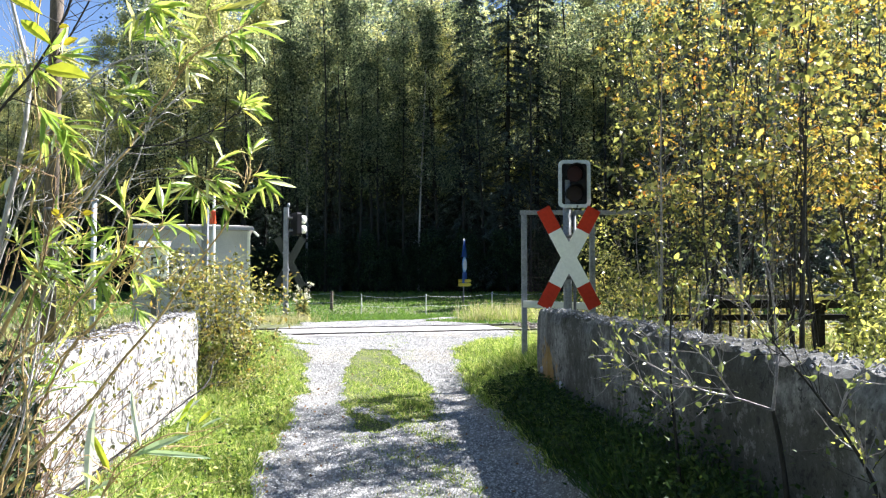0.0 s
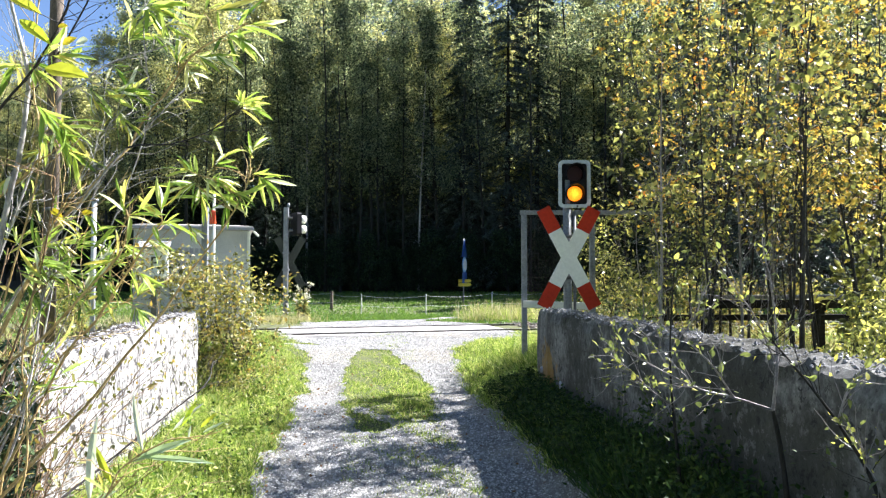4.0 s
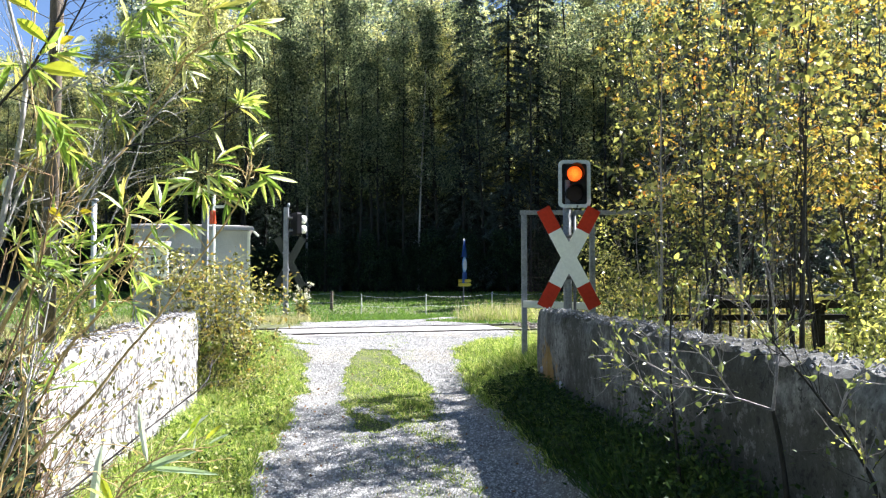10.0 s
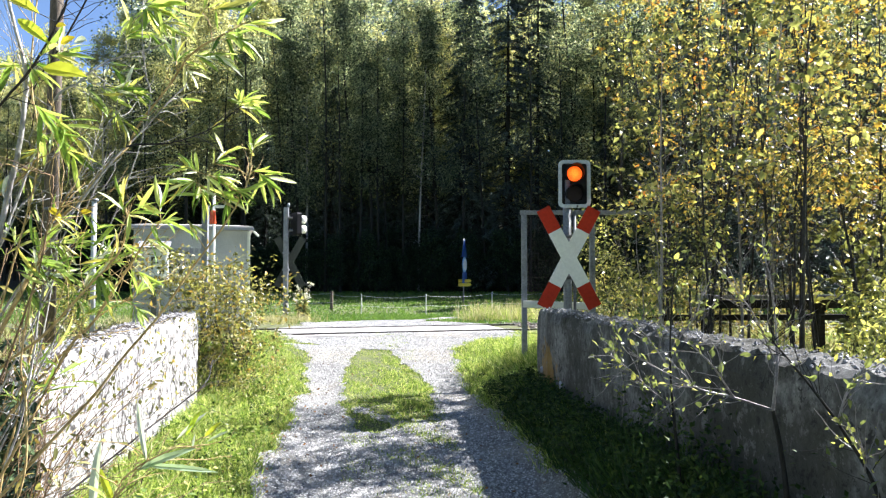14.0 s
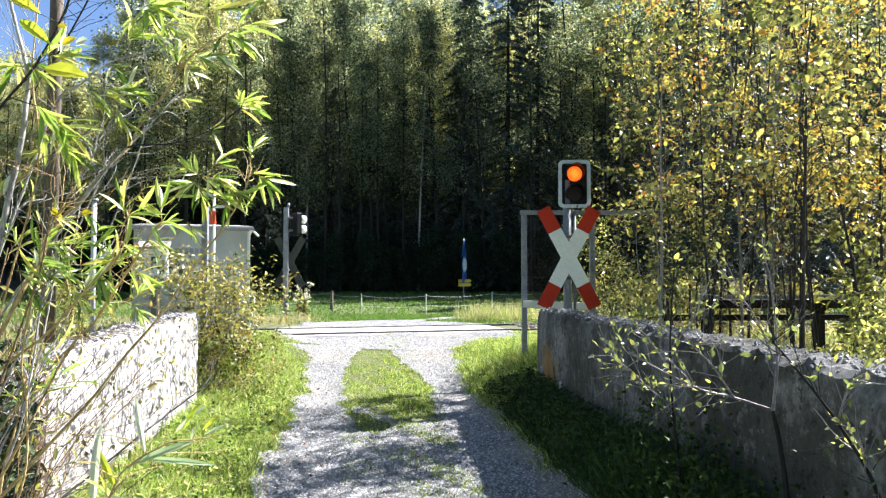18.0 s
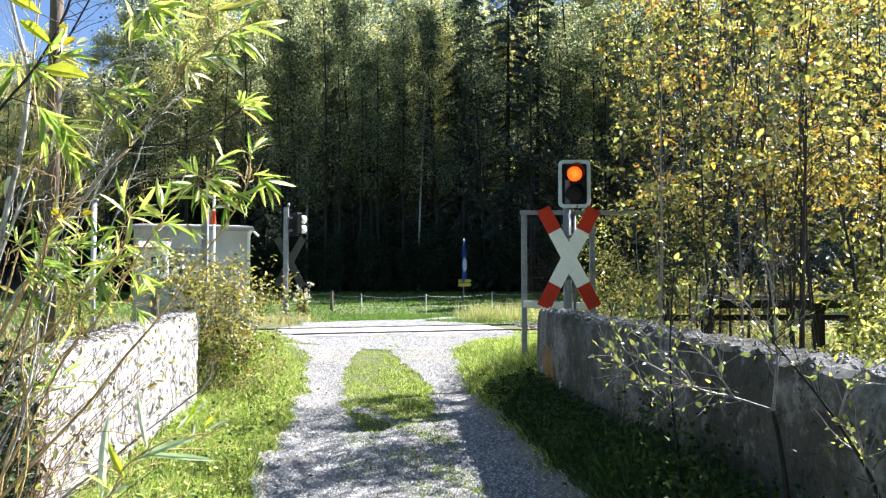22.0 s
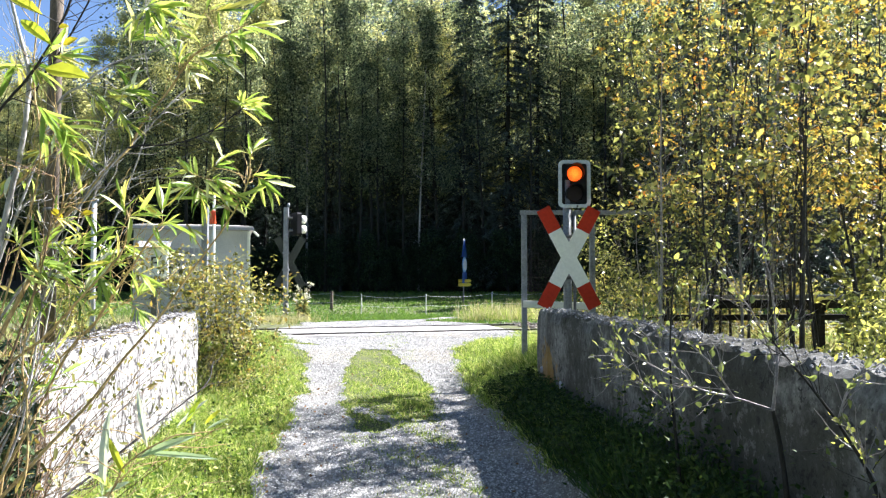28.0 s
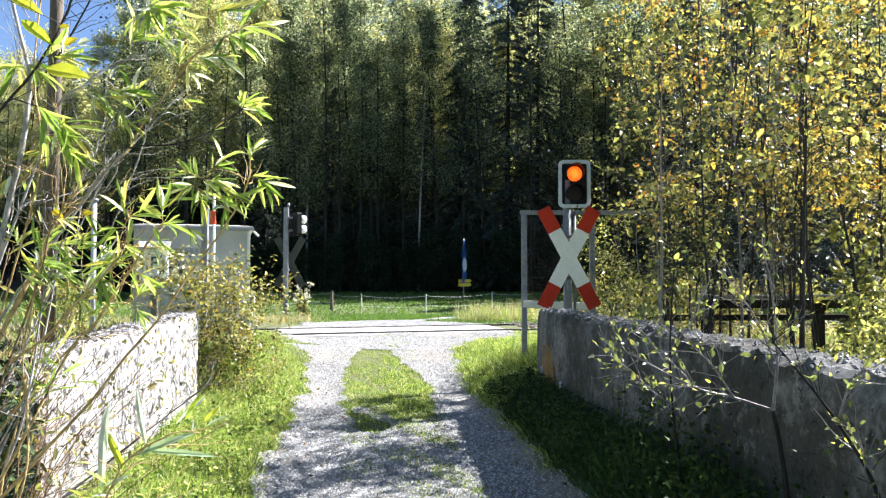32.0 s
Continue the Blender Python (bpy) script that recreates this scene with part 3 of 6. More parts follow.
def gravel_at(x, y):
    """How much gravel lies open, 0 to 1."""
    c = road_mid(y)
    d = x - c
    n = 0.12 * wobble(x, y, 2.3) + 0.07 * wobble(x + 3, y, 7.0)
    half = np.interp(y, [4, 6, 9, 11.0, 12.0], [0.42, 0.36, 0.24, 0.27, 0.8])
    rut = np.maximum(1 - np.abs(np.abs(d) - 0.78) / (half + n * 0.8 + 0.0001) * 0.5, 0)
    near = 1 - smooth(6.2, 8.8, y + 7 * n)
    rut = np.maximum(rut, near * (np.abs(d) < 1.05 + n))
    taper = np.where(d > 0, np.interp(y, [9.2, 11.0, 11.6], [0.62, 0.16, 0.0]), np.interp(y, [9.2, 11.0, 11.6], [0.66, 0.38, 0.1]))
    rut = np.where((y > 9.2) & (y < 11.8) & (np.abs(d) > taper + n * 0.6) & (np.abs(d) < 0.95 + n), 1.0, rut)
    right = np.interp(y, [10.9, 11.5, 12.3, 16.4, 17.5], [0.0, 1.0, 2.6, 2.2, 1.2])
    left = np.interp(y, [11.3, 12.0, 13.2, 16.4, 17.5], [0.0, 1.45, 1.75, 1.5, 1.0])
    w = np.where(d > 0, right, left)
    apron = np.where((y > 11.2) & (y < 17.5), np.clip((w + n * 2 - np.abs(d)) * 2 + 0.5, 0, 1), 0)
    past = np.where((y >= 17.0) & (y < 24), np.clip((0.8 + n - np.abs(d - 0.25 * (y - 17))) * 2 + 0.5, 0, 1), 0)
    return np.where(y < 11.7, np.maximum(rut, apron), np.maximum(apron, past))


def graded(lo, hi, a, b, fine, grow=1.25):
    """Coordinates from lo to hi, close together between a and b."""
    mid = list(np.arange(a, b, fine))
    out, s, p = [], fine, b
    while p < hi:
        out.append(p)
        s *= grow
        p += s
    out.append(hi)
    pre, s, p = [], fine, a
    while p > lo:
        s *= grow
        p -= s
        pre.append(max(p, lo))
    return np.array(pre[::-1] + mid + out)


def build_ground():
    xs = graded(-700, 700, -4.6, 3.4, 0.05)
    ys = graded(-700, 900, -9.0, 24.0, 0.06)
    X, Y = np.meshgrid(xs, ys, indexing="ij")
    Z = land(X, Y)
    v = np.stack([X, Y, Z], axis=-1).reshape(-1, 3)
    i, j = np.meshgrid(np.arange(len(xs) - 1), np.arange(len(ys) - 1), indexing="ij")
    ny = len(ys)
    f = np.stack([i * ny + j, (i + 1) * ny + j, (i + 1) * ny + j + 1, i * ny + j + 1], axis=-1).reshape(-1, 4)
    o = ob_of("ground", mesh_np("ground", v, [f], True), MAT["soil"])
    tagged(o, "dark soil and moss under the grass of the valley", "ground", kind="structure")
    keep = gravel_at(v[f].mean(axis=1)[:, 0], v[f].mean(axis=1)[:, 1]) > 0.5
    keep &= (v[f].mean(axis=1)[:, 1] > -9) & (v[f].mean(axis=1)[:, 1] < 24)
    fr = f[keep]
    used, inv = np.unique(fr, return_inverse=True)
    rv = v[used] + np.array([0, 0, 0.012])
    o = ob_of("road", mesh_np("road", rv, [inv.reshape(-1, 4)], True), MAT["gravel"])
    tagged(o, "pale grey gravel farm track with two wheel ruts", "road", kind="structure")


build_ground()


# ---------------------------------------------------------------- concrete walls
def build_wall(name, line, y0, y1, top, toward, thick, material, seed, label):
    """A cast wall along a line; toward: +1 if its road side looks to +x."""
    ys = np.arange(y0, y1 + 0.001, 0.03)
    prof = 15
    rows = []
    for y in ys:
        x = float(line(y))
        h = float(top(y)) + 0.03 * noise.noise((seed, y * 1.6, 0)) + 0.022 * noise.noise((seed, y * 8, 3)) + 0.012 * noise.noise((seed, y * 23, 7))
        zs = np.linspace(-0.1, h - 0.03, prof)
        ring_v = []
        for z in zs:
            ring_v.append((x + toward * (0.010 * noise.noise((y * 2.0, z * 2.0, seed)) - 0.05 * smooth(-0.12, -0.0, z - h) * (0.5 + noise.noise((y * 5, z * 5, seed)))), y, z))
        for u in (0.15, 0.4, 0.6, 0.85):
            ring_v.append((x - toward * thick * u, y, h + 0.035 * noise.noise((y * 11, u * 7, seed + 5)) + 0.012 * noise.noise((y * 31, u * 17, seed))))
        ring_v.append((x - toward * thick, y, h - 0.05))
        ring_v.append((x - toward * thick, y, -0.1))
        rows.append(ring_v)
    v = np.array(rows)
    n, k = v.shape[:2]
    i, j = np.meshgrid(np.arange(n - 1), np.arange(k - 1), indexing="ij")
    f = np.stack([i * k + j, (i + 1) * k + j, (i + 1) * k + j + 1, i * k + j + 1], axis=-1).reshape(-1, 4)
    g = Geo()
    g.put(v.reshape(-1, 3), f)
    g.put(v[0], [tuple(range(k))])
    g.put(v[-1], [tuple(range(k))])
    o = ob_of(name, g.mesh(name), material)
    bm = bmesh.new()
    bm.from_mesh(o.data)
    bmesh.ops.remove_doubles(bm, verts=bm.verts[:], dist=0.0005)
    bmesh.ops.recalc_face_normals(bm, faces=bm.faces[:])
    bm.to_mesh(o.data)
    bm.free()
    tagged(o, label, "wall", kind="structure")
    rng = np.random.default_rng(seed)
    g = Geo()
    for c in range(int((y1 - y0) * 230)):
        y = rng.uniform(y0, y1)
        x = float(line(y)) - toward * rng.uniform(0.02, thick - 0.02)
        stone(g, (x, y, float(top(y)) + rng.uniform(-0.02, 0.02)), rng.uniform(0.004, 0.014), rng)
    rub = part("rubble", g, MAT["rubble"], o, "crumbled concrete lumps along the broken top")
    rub["kind"] = "stuff"
    return o


OCTA_V = np.array([(1, 0, 0), (-1, 0, 0), (0, 1, 0), (0, -1, 0), (0, 0, 1), (0, 0, -1)], dtype=float)
OCTA_F = np.array([(0, 2, 4), (2, 1, 4), (1, 3, 4), (3, 0, 4), (2, 0, 5), (1, 2, 5), (3, 1, 5), (0, 3, 5)])


def stone(geo, at, r, rng):
    geo.put(np.array(at) + OCTA_V * r * rng.uniform(0.6, 1.2, (6, 1)) * np.array([1, 1, 0.8]), OCTA_F)


def stones(geo, at, r, rng):
    """Many small angular stones."""
    n = len(at)
    jit = rng.uniform(0.55, 1.2, (n, 6, 1))
    ang = rng.uniform(0, 6.28, n)
    base = OCTA_V[None] * jit * np.array([1.1, 0.9, 0.7]) * r[:, None, None]
    x = base[..., 0] * np.cos(ang)[:, None] - base[..., 1] * np.sin(ang)[:, None]
    y = base[..., 0] * np.sin(ang)[:, None] + base[..., 1] * np.cos(ang)[:, None]
    v = np.stack([x, y, base[..., 2]], -1) + at[:, None, :]
    geo.put(v.reshape(-1, 3), (OCTA_F[None] + (np.arange(n) * 6)[:, None, None]).reshape(-1, 3))


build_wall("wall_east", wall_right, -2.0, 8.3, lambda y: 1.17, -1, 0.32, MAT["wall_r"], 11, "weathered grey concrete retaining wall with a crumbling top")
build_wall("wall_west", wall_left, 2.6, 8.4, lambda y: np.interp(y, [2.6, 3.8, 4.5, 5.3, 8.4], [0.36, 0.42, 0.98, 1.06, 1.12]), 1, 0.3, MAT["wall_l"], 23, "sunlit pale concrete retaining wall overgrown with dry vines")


def build_anchor_discs():
    east = bpy.data.objects["wall_east"]
    for y, z, r in ((7.23, 0.47, 0.042), (8.05, 0.52, 0.036)):
        x = float(wall_right(y))
        part("anchor_disc", rod((x + 0.02, y, z), (x - 0.018, y, z), r, r * 0.9, 18, 0.004), MAT["disc"], east, "pale round anchor plate")
        part("bolt", rod((x - 0.01, y, z), (x - 0.03, y, z), 0.012, 0.010, 8), MAT["steel"], east)


build_anchor_discs()


# ---------------------------------------------------------------- railway
TRACK_AT = Vector((-0.9, 14.2, 0.5))
TRACK_DIR = Vector((math.cos(radians(16.4)), math.sin(radians(16.4)), 0))
TRACK_N = Vector((-TRACK_DIR.y, TRACK_DIR.x, 0))
TRACK_M = Matrix.Translation(TRACK_AT) @ pose(0, 0, 0, 0, 0, 16.4)


def build_track():
    prof = [(-0.036, 0.0), (0.036, 0.0), (0.036, -0.03), (0.012, -0.045), (0.010, -0.12), (0.06, -0.135), (0.06, -0.15), (-0.06, -0.15), (-0.06, -0.135), (-0.010, -0.12), (-0.012, -0.045), (-0.036, -0.03)]
    for off in (-0.7175, 0.7175):
        rail = thing("rail", TRACK_M @ pose(0, off, 0.03), "brown steel running rail let into the gravel crossing", "rail", "rails of the track")
        n = len(prof)
        v = [(x, py, pz) for x in (-40.0, 45.0) for py, pz in prof]
        f4 = [(i, (i + 1) % n, n + (i + 1) % n, n + i) for i in range(1, n)]
        g = Geo()
        g.put(v, f4)
        part("rail_web", g, MAT["rust"], rail)
        part("running_surface", box((85, 0.066, 0.008), (2.5, 0, 0.003), 0), MAT["railtop"], rail, "bright worn running surface")
    rng = np.random.default_rng(4)
    first = thing("sleeper", TRACK_M @ pose(3.6, 0, -0.2), "weathered brown wooden sleeper half sunk in ballast", "sleeper", "sleepers of the track")
    part("beam", box((0.24, 2.5, 0.16), (0, 0, 0), 0.012), MAT["wood"], first)
    for k in list(range(1, 34)) + list(range(-40, -11)):
        copy_thing(first, TRACK_M @ pose(3.6 + 0.62 * k, rng.normal(0, 0.02), -0.2, 0, 0, rng.normal(0, 0.8)))
    n = 9000
    u = np.concatenate([rng.uniform(2.6, 24, n), rng.uniform(-16, -3.4, n // 2)])
    w = rng.normal(0, 1.0, len(u)) * 0.95
    w = np.clip(w, -2.0, 2.0)
    d = np.array(TRACK_DIR)[:2]
    nn = np.array(TRACK_N)[:2]
    xy = np.array(TRACK_AT)[:2] + u[:, None] * d + w[:, None] * nn
    z = land(xy[:, 0], xy[:, 1]) + np.where(np.abs(w) < 1.4, -0.01, -0.03) + rng.uniform(0, 0.05, len(u))
    g = Geo()
    stones(g, np.column_stack([xy, z]), rng.uniform(0.02, 0.045, len(u)), rng)
    tagged(ob_of("ballast", g.mesh("ballast"), MAT["ballast"]), "brown crushed stone ballast along the rails", "ballast", kind="stuff")
    planks = thing("crossing_deck", TRACK_M @ pose(-0.1, 0, -0.022), "pale gravelled crossing deck between the rails", "crossing deck")
    for w in (-0.43, 0.0, 0.43):
        part("deck_panel", box((4.3, 0.42, 0.06), (0, w, 0.012), 0.01), MAT["deck"], planks, "pale worn deck panel")
    for w in (-0.96, 0.98):
        part("edge_panel", box((4.3, 0.34, 0.06), (0, w, 0.004), 0.01), MAT["deck"], planks, "pale worn edge panel")


build_track()


def build_line():
    """Two wires strung high along the railway between far poles."""
    line = thing("overhead_line", TRACK_M, "two thin grey overhead wires along the railway", "wire")
    for k, h in enumerate((5.82, 6.40)):
        g = Geo()
        t = np.linspace(-1, 1, 41)
        tube(g, np.column_stack([t * 44.0, np.full(41, 0.12 * k), h + 0.5 * t * t]), 0.0024, 0.0024, 5)
        part("overhead_wire", g, MAT["rust"], line, "thin grey wire")
    for x in (-44.0, 44.0):
        at = TRACK_M @ Vector((x, 0.0, 0.0))
        foot = float(land(at.x, at.y)) - 0.5
        part("pole", rod((x, 0, foot - 0.3), (x, 0, 7.3), 0.12, 0.09, 14), MAT["wood"], line, "grey wooden pole")


build_line()


# ---------------------------------------------------------------- crossing signals
def build_cross(parent, z, back=False):
    """St Andrew's cross: two beams with red ends, 1.3 m long."""
    L, w = 1.30, 0.165
    for k, a in enumerate((62.4, 117.6)):
        beam_m = pose(0, -0.095 - 0.004 * k, z, 0, -a, 0)
        beam = part("cross_beam", box((L * 0.546, 0.018, w), (0, 0, 0), 0.003), MAT["white"], parent, "white reflective beam")
        beam.matrix_local = beam_m
        for s in (-1, 1):
            part("red_end", box((L * 0.227, 0.018, w), (s * L * 0.3865, 0, 0), 0.003), MAT["red"], beam, "red reflective end")
        part("beam_back", box((L, 0.004, w - 0.006), (0, 0.0115, 0), 0), MAT["darkgreen"], beam, "dark grey back of the beam")
        part("stiffener", box((L * 0.9, 0.014, 0.03), (0, 0.02, 0), 0.002), MAT["galv"], beam)


def build_head(parent, m):
    """Two-lamp signal head; its face looks to -y."""
    head = part("signal_head", plate(outline(0.30, 0.485, 0.03), -0.02, 0.13, 0.006), MAT["black"], parent, "black lamp housing")
    head.matrix_local = m
    part("border", ring(outline(0.377, 0.562, 0.055), outline(0.297, 0.482, 0.03), -0.045, -0.02), MAT["border"], head, "pale grey rounded border")
    part("back_plate", plate(outline(0.375, 0.56, 0.05), -0.018, -0.006), MAT["darkgreen"], head)
    for k, z in enumerate((0.118, -0.118)):
        g = Geo()
        n = 24
        a = np.radians(np.linspace(-35, 215, n))
        r0, r1 = 0.108, 0.102
        depth = np.interp(np.abs(a - np.pi / 2), [0, 2.2], [0.20, 0.08])
        rows = [np.stack([r * np.cos(a), -0.02 - d, r * np.sin(a) + z], -1) for r, d in ((r0, 0 * depth), (r0, depth), (r1, depth), (r1, 0 * depth))]
        v = np.concatenate(rows)
        f = [(q * n + i, q * n + i + 1, (q + 1) * n + i + 1, (q + 1) * n + i) for q in range(3) for i in range(n - 1)]
        g.put(v, f)
        part("visor", g, MAT["black"], head, "black lamp visor")
        part("lens", rod((0, -0.02, z), (0, -0.034, z), 0.098, 0.09, 28), MAT["lens"] if k == 0 else MAT["lens_y"], head, "dark red lens" if k == 0 else "dark amber lens")
    part("latch", box((0.02, 0.02, 0.03), (0.03, -0.05, -0.265), 0.003), MAT["steel"], head)
    return head


LAMP_IN, LAMP_OUT = 0.05, -0.068


def build_signals():
    gx, gy = 1.47, 8.67
    gz = float(land(gx, gy))
    sig = thing("crossing_signal", pose(gx, gy, gz), "level crossing signal with white and red cross on a grey post", "signal", "crossing signals")
    part("post", rod((0, 0, -0.1), (0, 0, 2.52 - gz + 0.15), 0.05, 0.05, 20), MAT["galv"], sig, "galvanised round post")
    part("footing", box((0.3, 0.3, 0.16), (0, 0, 0.0), 0.02), MAT["rubble"], sig)
    part("clamp", rod((0, 0, 1.98 - gz), (0, 0, 2.03 - gz), 0.06, 0.06, 20), MAT["steel"], sig)
    part("clamp", rod((0, 0, 1.50 - gz), (0, 0, 1.55 - gz), 0.06, 0.06, 20), MAT["steel"], sig)
    part("cable_pipe", rod((0.09, 0.03, 0), (0.09, 0.03, 2.3 - gz), 0.018, 0.018, 10), MAT["galv"], sig)
    build_cross(sig, 1.75 - gz)
    build_head(sig, pose(0.078, -0.02, 2.622 - gz))
    lit = []
    for name, z, m in (("red_lamp", 0.118, "red_glow"), ("amber_lamp", -0.118, "amber_glow")):
        o = part(name, rod((0, 0.006, 0), (0, -0.006, 0), 0.09, 0.086, 28), MAT[m], sig, "glowing " + name.replace("_", " "))
        o.matrix_local = pose(0.078, LAMP_IN, 2.622 - gz + z)
        lit.append(o)
    fx, fy = -3.70, 17.3
    fz = float(land(fx, fy))
    far = thing("crossing_signal", pose(fx, fy, fz), "level crossing signal seen from its dark back on a pale post", "signal", "crossing signals")
    part("post", box((0.11, 0.11, 2.75), (0, 0, 1.32), 0.012), MAT["galv"], far, "galvanised square post")
    part("post_cap", rod((0.05, 0, 2.70), (0.05, 0, 2.80), 0.04, 0.03, 12), MAT["galv"], far)
    L, w = 1.30, 0.165
    for k, a in enumerate((62.4, 117.6)):
        beam = part("cross_beam", box((L, 0.02, w), (0, 0, 0), 0.003), MAT["darkgreen"], far, "dark grey back of a cross beam")
        beam.matrix_local = pose(0.07, 0.10 + 0.004 * k, 1.40, 0, -a, 8)
        part("stiffener", box((L * 0.9, 0.02, 0.03), (0, -0.02, 0), 0.002), MAT["darkgreen"], beam)
    for z in (1.62, 1.22):
        part("clamp", box((0.15, 0.16, 0.04), (0, 0.02, z), 0.004), MAT["galv"], far)
    head = part("signal_head", plate(outline(0.36, 0.54, 0.05), -0.02, 0.11, 0.01), MAT["black"], far, "dark grey back of the lamp housing")
    head.matrix_local = pose(0.26, 0.05, 2.30, 0, 0, 128)
    for z in (0.118, -0.118):
        # White colour stands for sunlight on these visors; the near ones are black
        part("visor", rod((0, -0.02, z), (0, -0.19, z), 0.105, 0.095, 20), MAT["white"], head, "lamp visor coloured white for the sun on it")
    part("bracket", rod((0, 0, 2.45), (0.2, 0.03, 2.45), 0.03, 0.03, 10), MAT["steel"], far)
    part("bracket", rod((0, 0, 2.15), (0.2, 0.03, 2.15), 0.03, 0.03, 10), MAT["steel"], far)
    return lit


RED_LAMP, AMBER_LAMP = build_signals()


# ---------------------------------------------------------------- mesh fence by the signal
def build_railing():
    x0, y0 = 1.05, 9.5
    z0 = float(land(x0, y0))
    rail = thing("mesh_fence", pose(x0, y0, z0), "grey steel fence frame with thin wire mesh", "fence")
    top = 2.36 - z0
    for x in (0.0, 0.88):
        zz = float(land(x0 + x, y0)) - z0
        part("post", box((0.07, 0.06, top - zz + 0.1), (x, 0, (top + zz - 0.1) / 2), 0.008), MAT["galv"], rail)
    part("top_rail", box((1.70, 0.055, 0.055), (0.8, 0, top), 0.006), MAT["galv"], rail)
    part("cross_rail", box((0.86, 0.05, 0.09), (0.41, -0.03, 1.165 - z0), 0.006, pose(0, 0, 0, 0, 2, 0)), MAT["white"], rail, "pale lower rail")
    g = Geo()
    for x in np.arange(0.05, 0.86, 0.045):
        tube(g, [(x, 0.0, 0.02), (x, 0.0, top)], 0.0008, 0.0008, 4)
    for z in np.arange(0.06, top, 0.045):
        tube(g, [(0.02, 0.004, z), (0.86, 0.004, z)], 0.0008, 0.0008, 4)
    m = part("wire_mesh", g, MAT["rust"], rail, "thin dark wire mesh")
    m["kind"] = "stuff"


build_railing()


# ---------------------------------------------------------------- hut, masts and posts
def text_mesh(body, size, depth=0.003):
    cu = bpy.data.curves.new("letters", "FONT")
    cu.body, cu.size, cu.extrude, cu.align_x, cu.align_y = body, size, depth, "CENTER", "CENTER"
    tmp = bpy.data.objects.new("letters", cu)
    me = bpy.data.meshes.new_from_object(tmp)
    bpy.data.objects.remove(tmp)
    return me


def build_hut():
    x0, x1, y = -5.2, -3.32, 12.5
    z = float(land((x0 + x1) / 2, y + 0.7))
    cx, w = (x0 + x1) / 2, x1 - x0
    hut = thing("relay_hut", pose(cx, y, z, 0, 0, 16.4), "small pale concrete relay hut with a flat roof", "hut")
    h = 2.33 - z
    part("wall", box((w, 0.08, h), (0, 0.04, h / 2), 0.01), MAT["hut"], hut)
    part("wall", box((w, 0.08, h), (0, 1.46, h / 2), 0.01), MAT["hut"], hut)
    part("wall", box((0.08, 1.33, h), (-w / 2 + 0.04, 0.75, h / 2), 0.01), MAT["hut"], hut)
    part("wall", box((0.08, 1.33, h), (w / 2 - 0.04, 0.75, h / 2), 0.01), MAT["hut"], hut)
    # White strip added in place of sun catching the hut's corner
    part("corner_strip", box((0.05, 0.03, h * 0.98), (w / 2 - 0.02, -0.012, h / 2), 0.004), MAT["white"], hut, "white strip standing for the hut's sunlit edge")
    g = Geo()
    a, b = w / 2 + 0.05, 1.62
    g.put([(-a, -0.12, h), (a, -0.12, h), (a, b, h), (-a, b, h), (-a, -0.12, h + 0.07), (a, -0.12, h + 0.07), (a, b, h + 0.07), (-a, b, h + 0.07), (-a + 0.25, 0.75, h + 0.14), (a - 0.25, 0.75, h + 0.14)],
          [(0, 3, 2, 1), (0, 1, 5, 4), (1, 2, 6, 5), (2, 3, 7, 6), (3, 0, 4, 7), (4, 5, 9, 8), (6, 7, 8, 9)], [(5, 6, 9), (7, 4, 8)])
    part("roof", g, MAT["hutroof"], hut, "pale slab roof with a slight hip")
    part("roof_edge", box((2 * a + 0.02, 0.03, 0.05), (0, -0.135, h + 0.02), 0.004), MAT["dim"], hut, "grey drip edge")
    part("rain_hook", rod((w / 2 + 0.06, -0.1, h - 0.02), (w / 2 + 0.14, -0.12, h - 0.1), 0.02, 0.02, 8), MAT["white"], hut)
    for k, (zz, n) in enumerate(((h - 0.36, 7), (h - 0.55, 6))):
        for i in range(n):
            part("letter_bar", box((0.055, 0.006, 0.085), (0.02 + (i - n / 2) * 0.085, -0.004, zz), 0), MAT["dim"], hut)
    box_ob = thing("phone_cabinet", pose(-4.70, y - 0.56, z, 0, 0, 16.4), "white railway telephone cabinet marked F beside the hut", "cabinet")
    part("body", box((0.44, 0.3, 0.58), (0, 0.02, 1.22), 0.01), MAT["hut"], box_ob)
    door = part("door", box((0.34, 0.02, 0.5), (0.03, -0.14, 1.21), 0.006), MAT["white"], box_ob)
    part("hood", box((0.5, 0.4, 0.03), (0, -0.01, 1.53), 0.006, pose(0, 0, 0, 16, 0, 0)), MAT["dim"], box_ob, "dull grey sloping hood")
    part("support", box((0.08, 0.08, 0.96), (0, 0.06, 0.46), 0.006), MAT["steel"], box_ob)
    f = part("letter", text_mesh("F", 0.3), MAT["ink"], door, "black letter F")
    f.matrix_local = pose(0.02, -0.154, 1.22, 90, 0, 0)


build_hut()


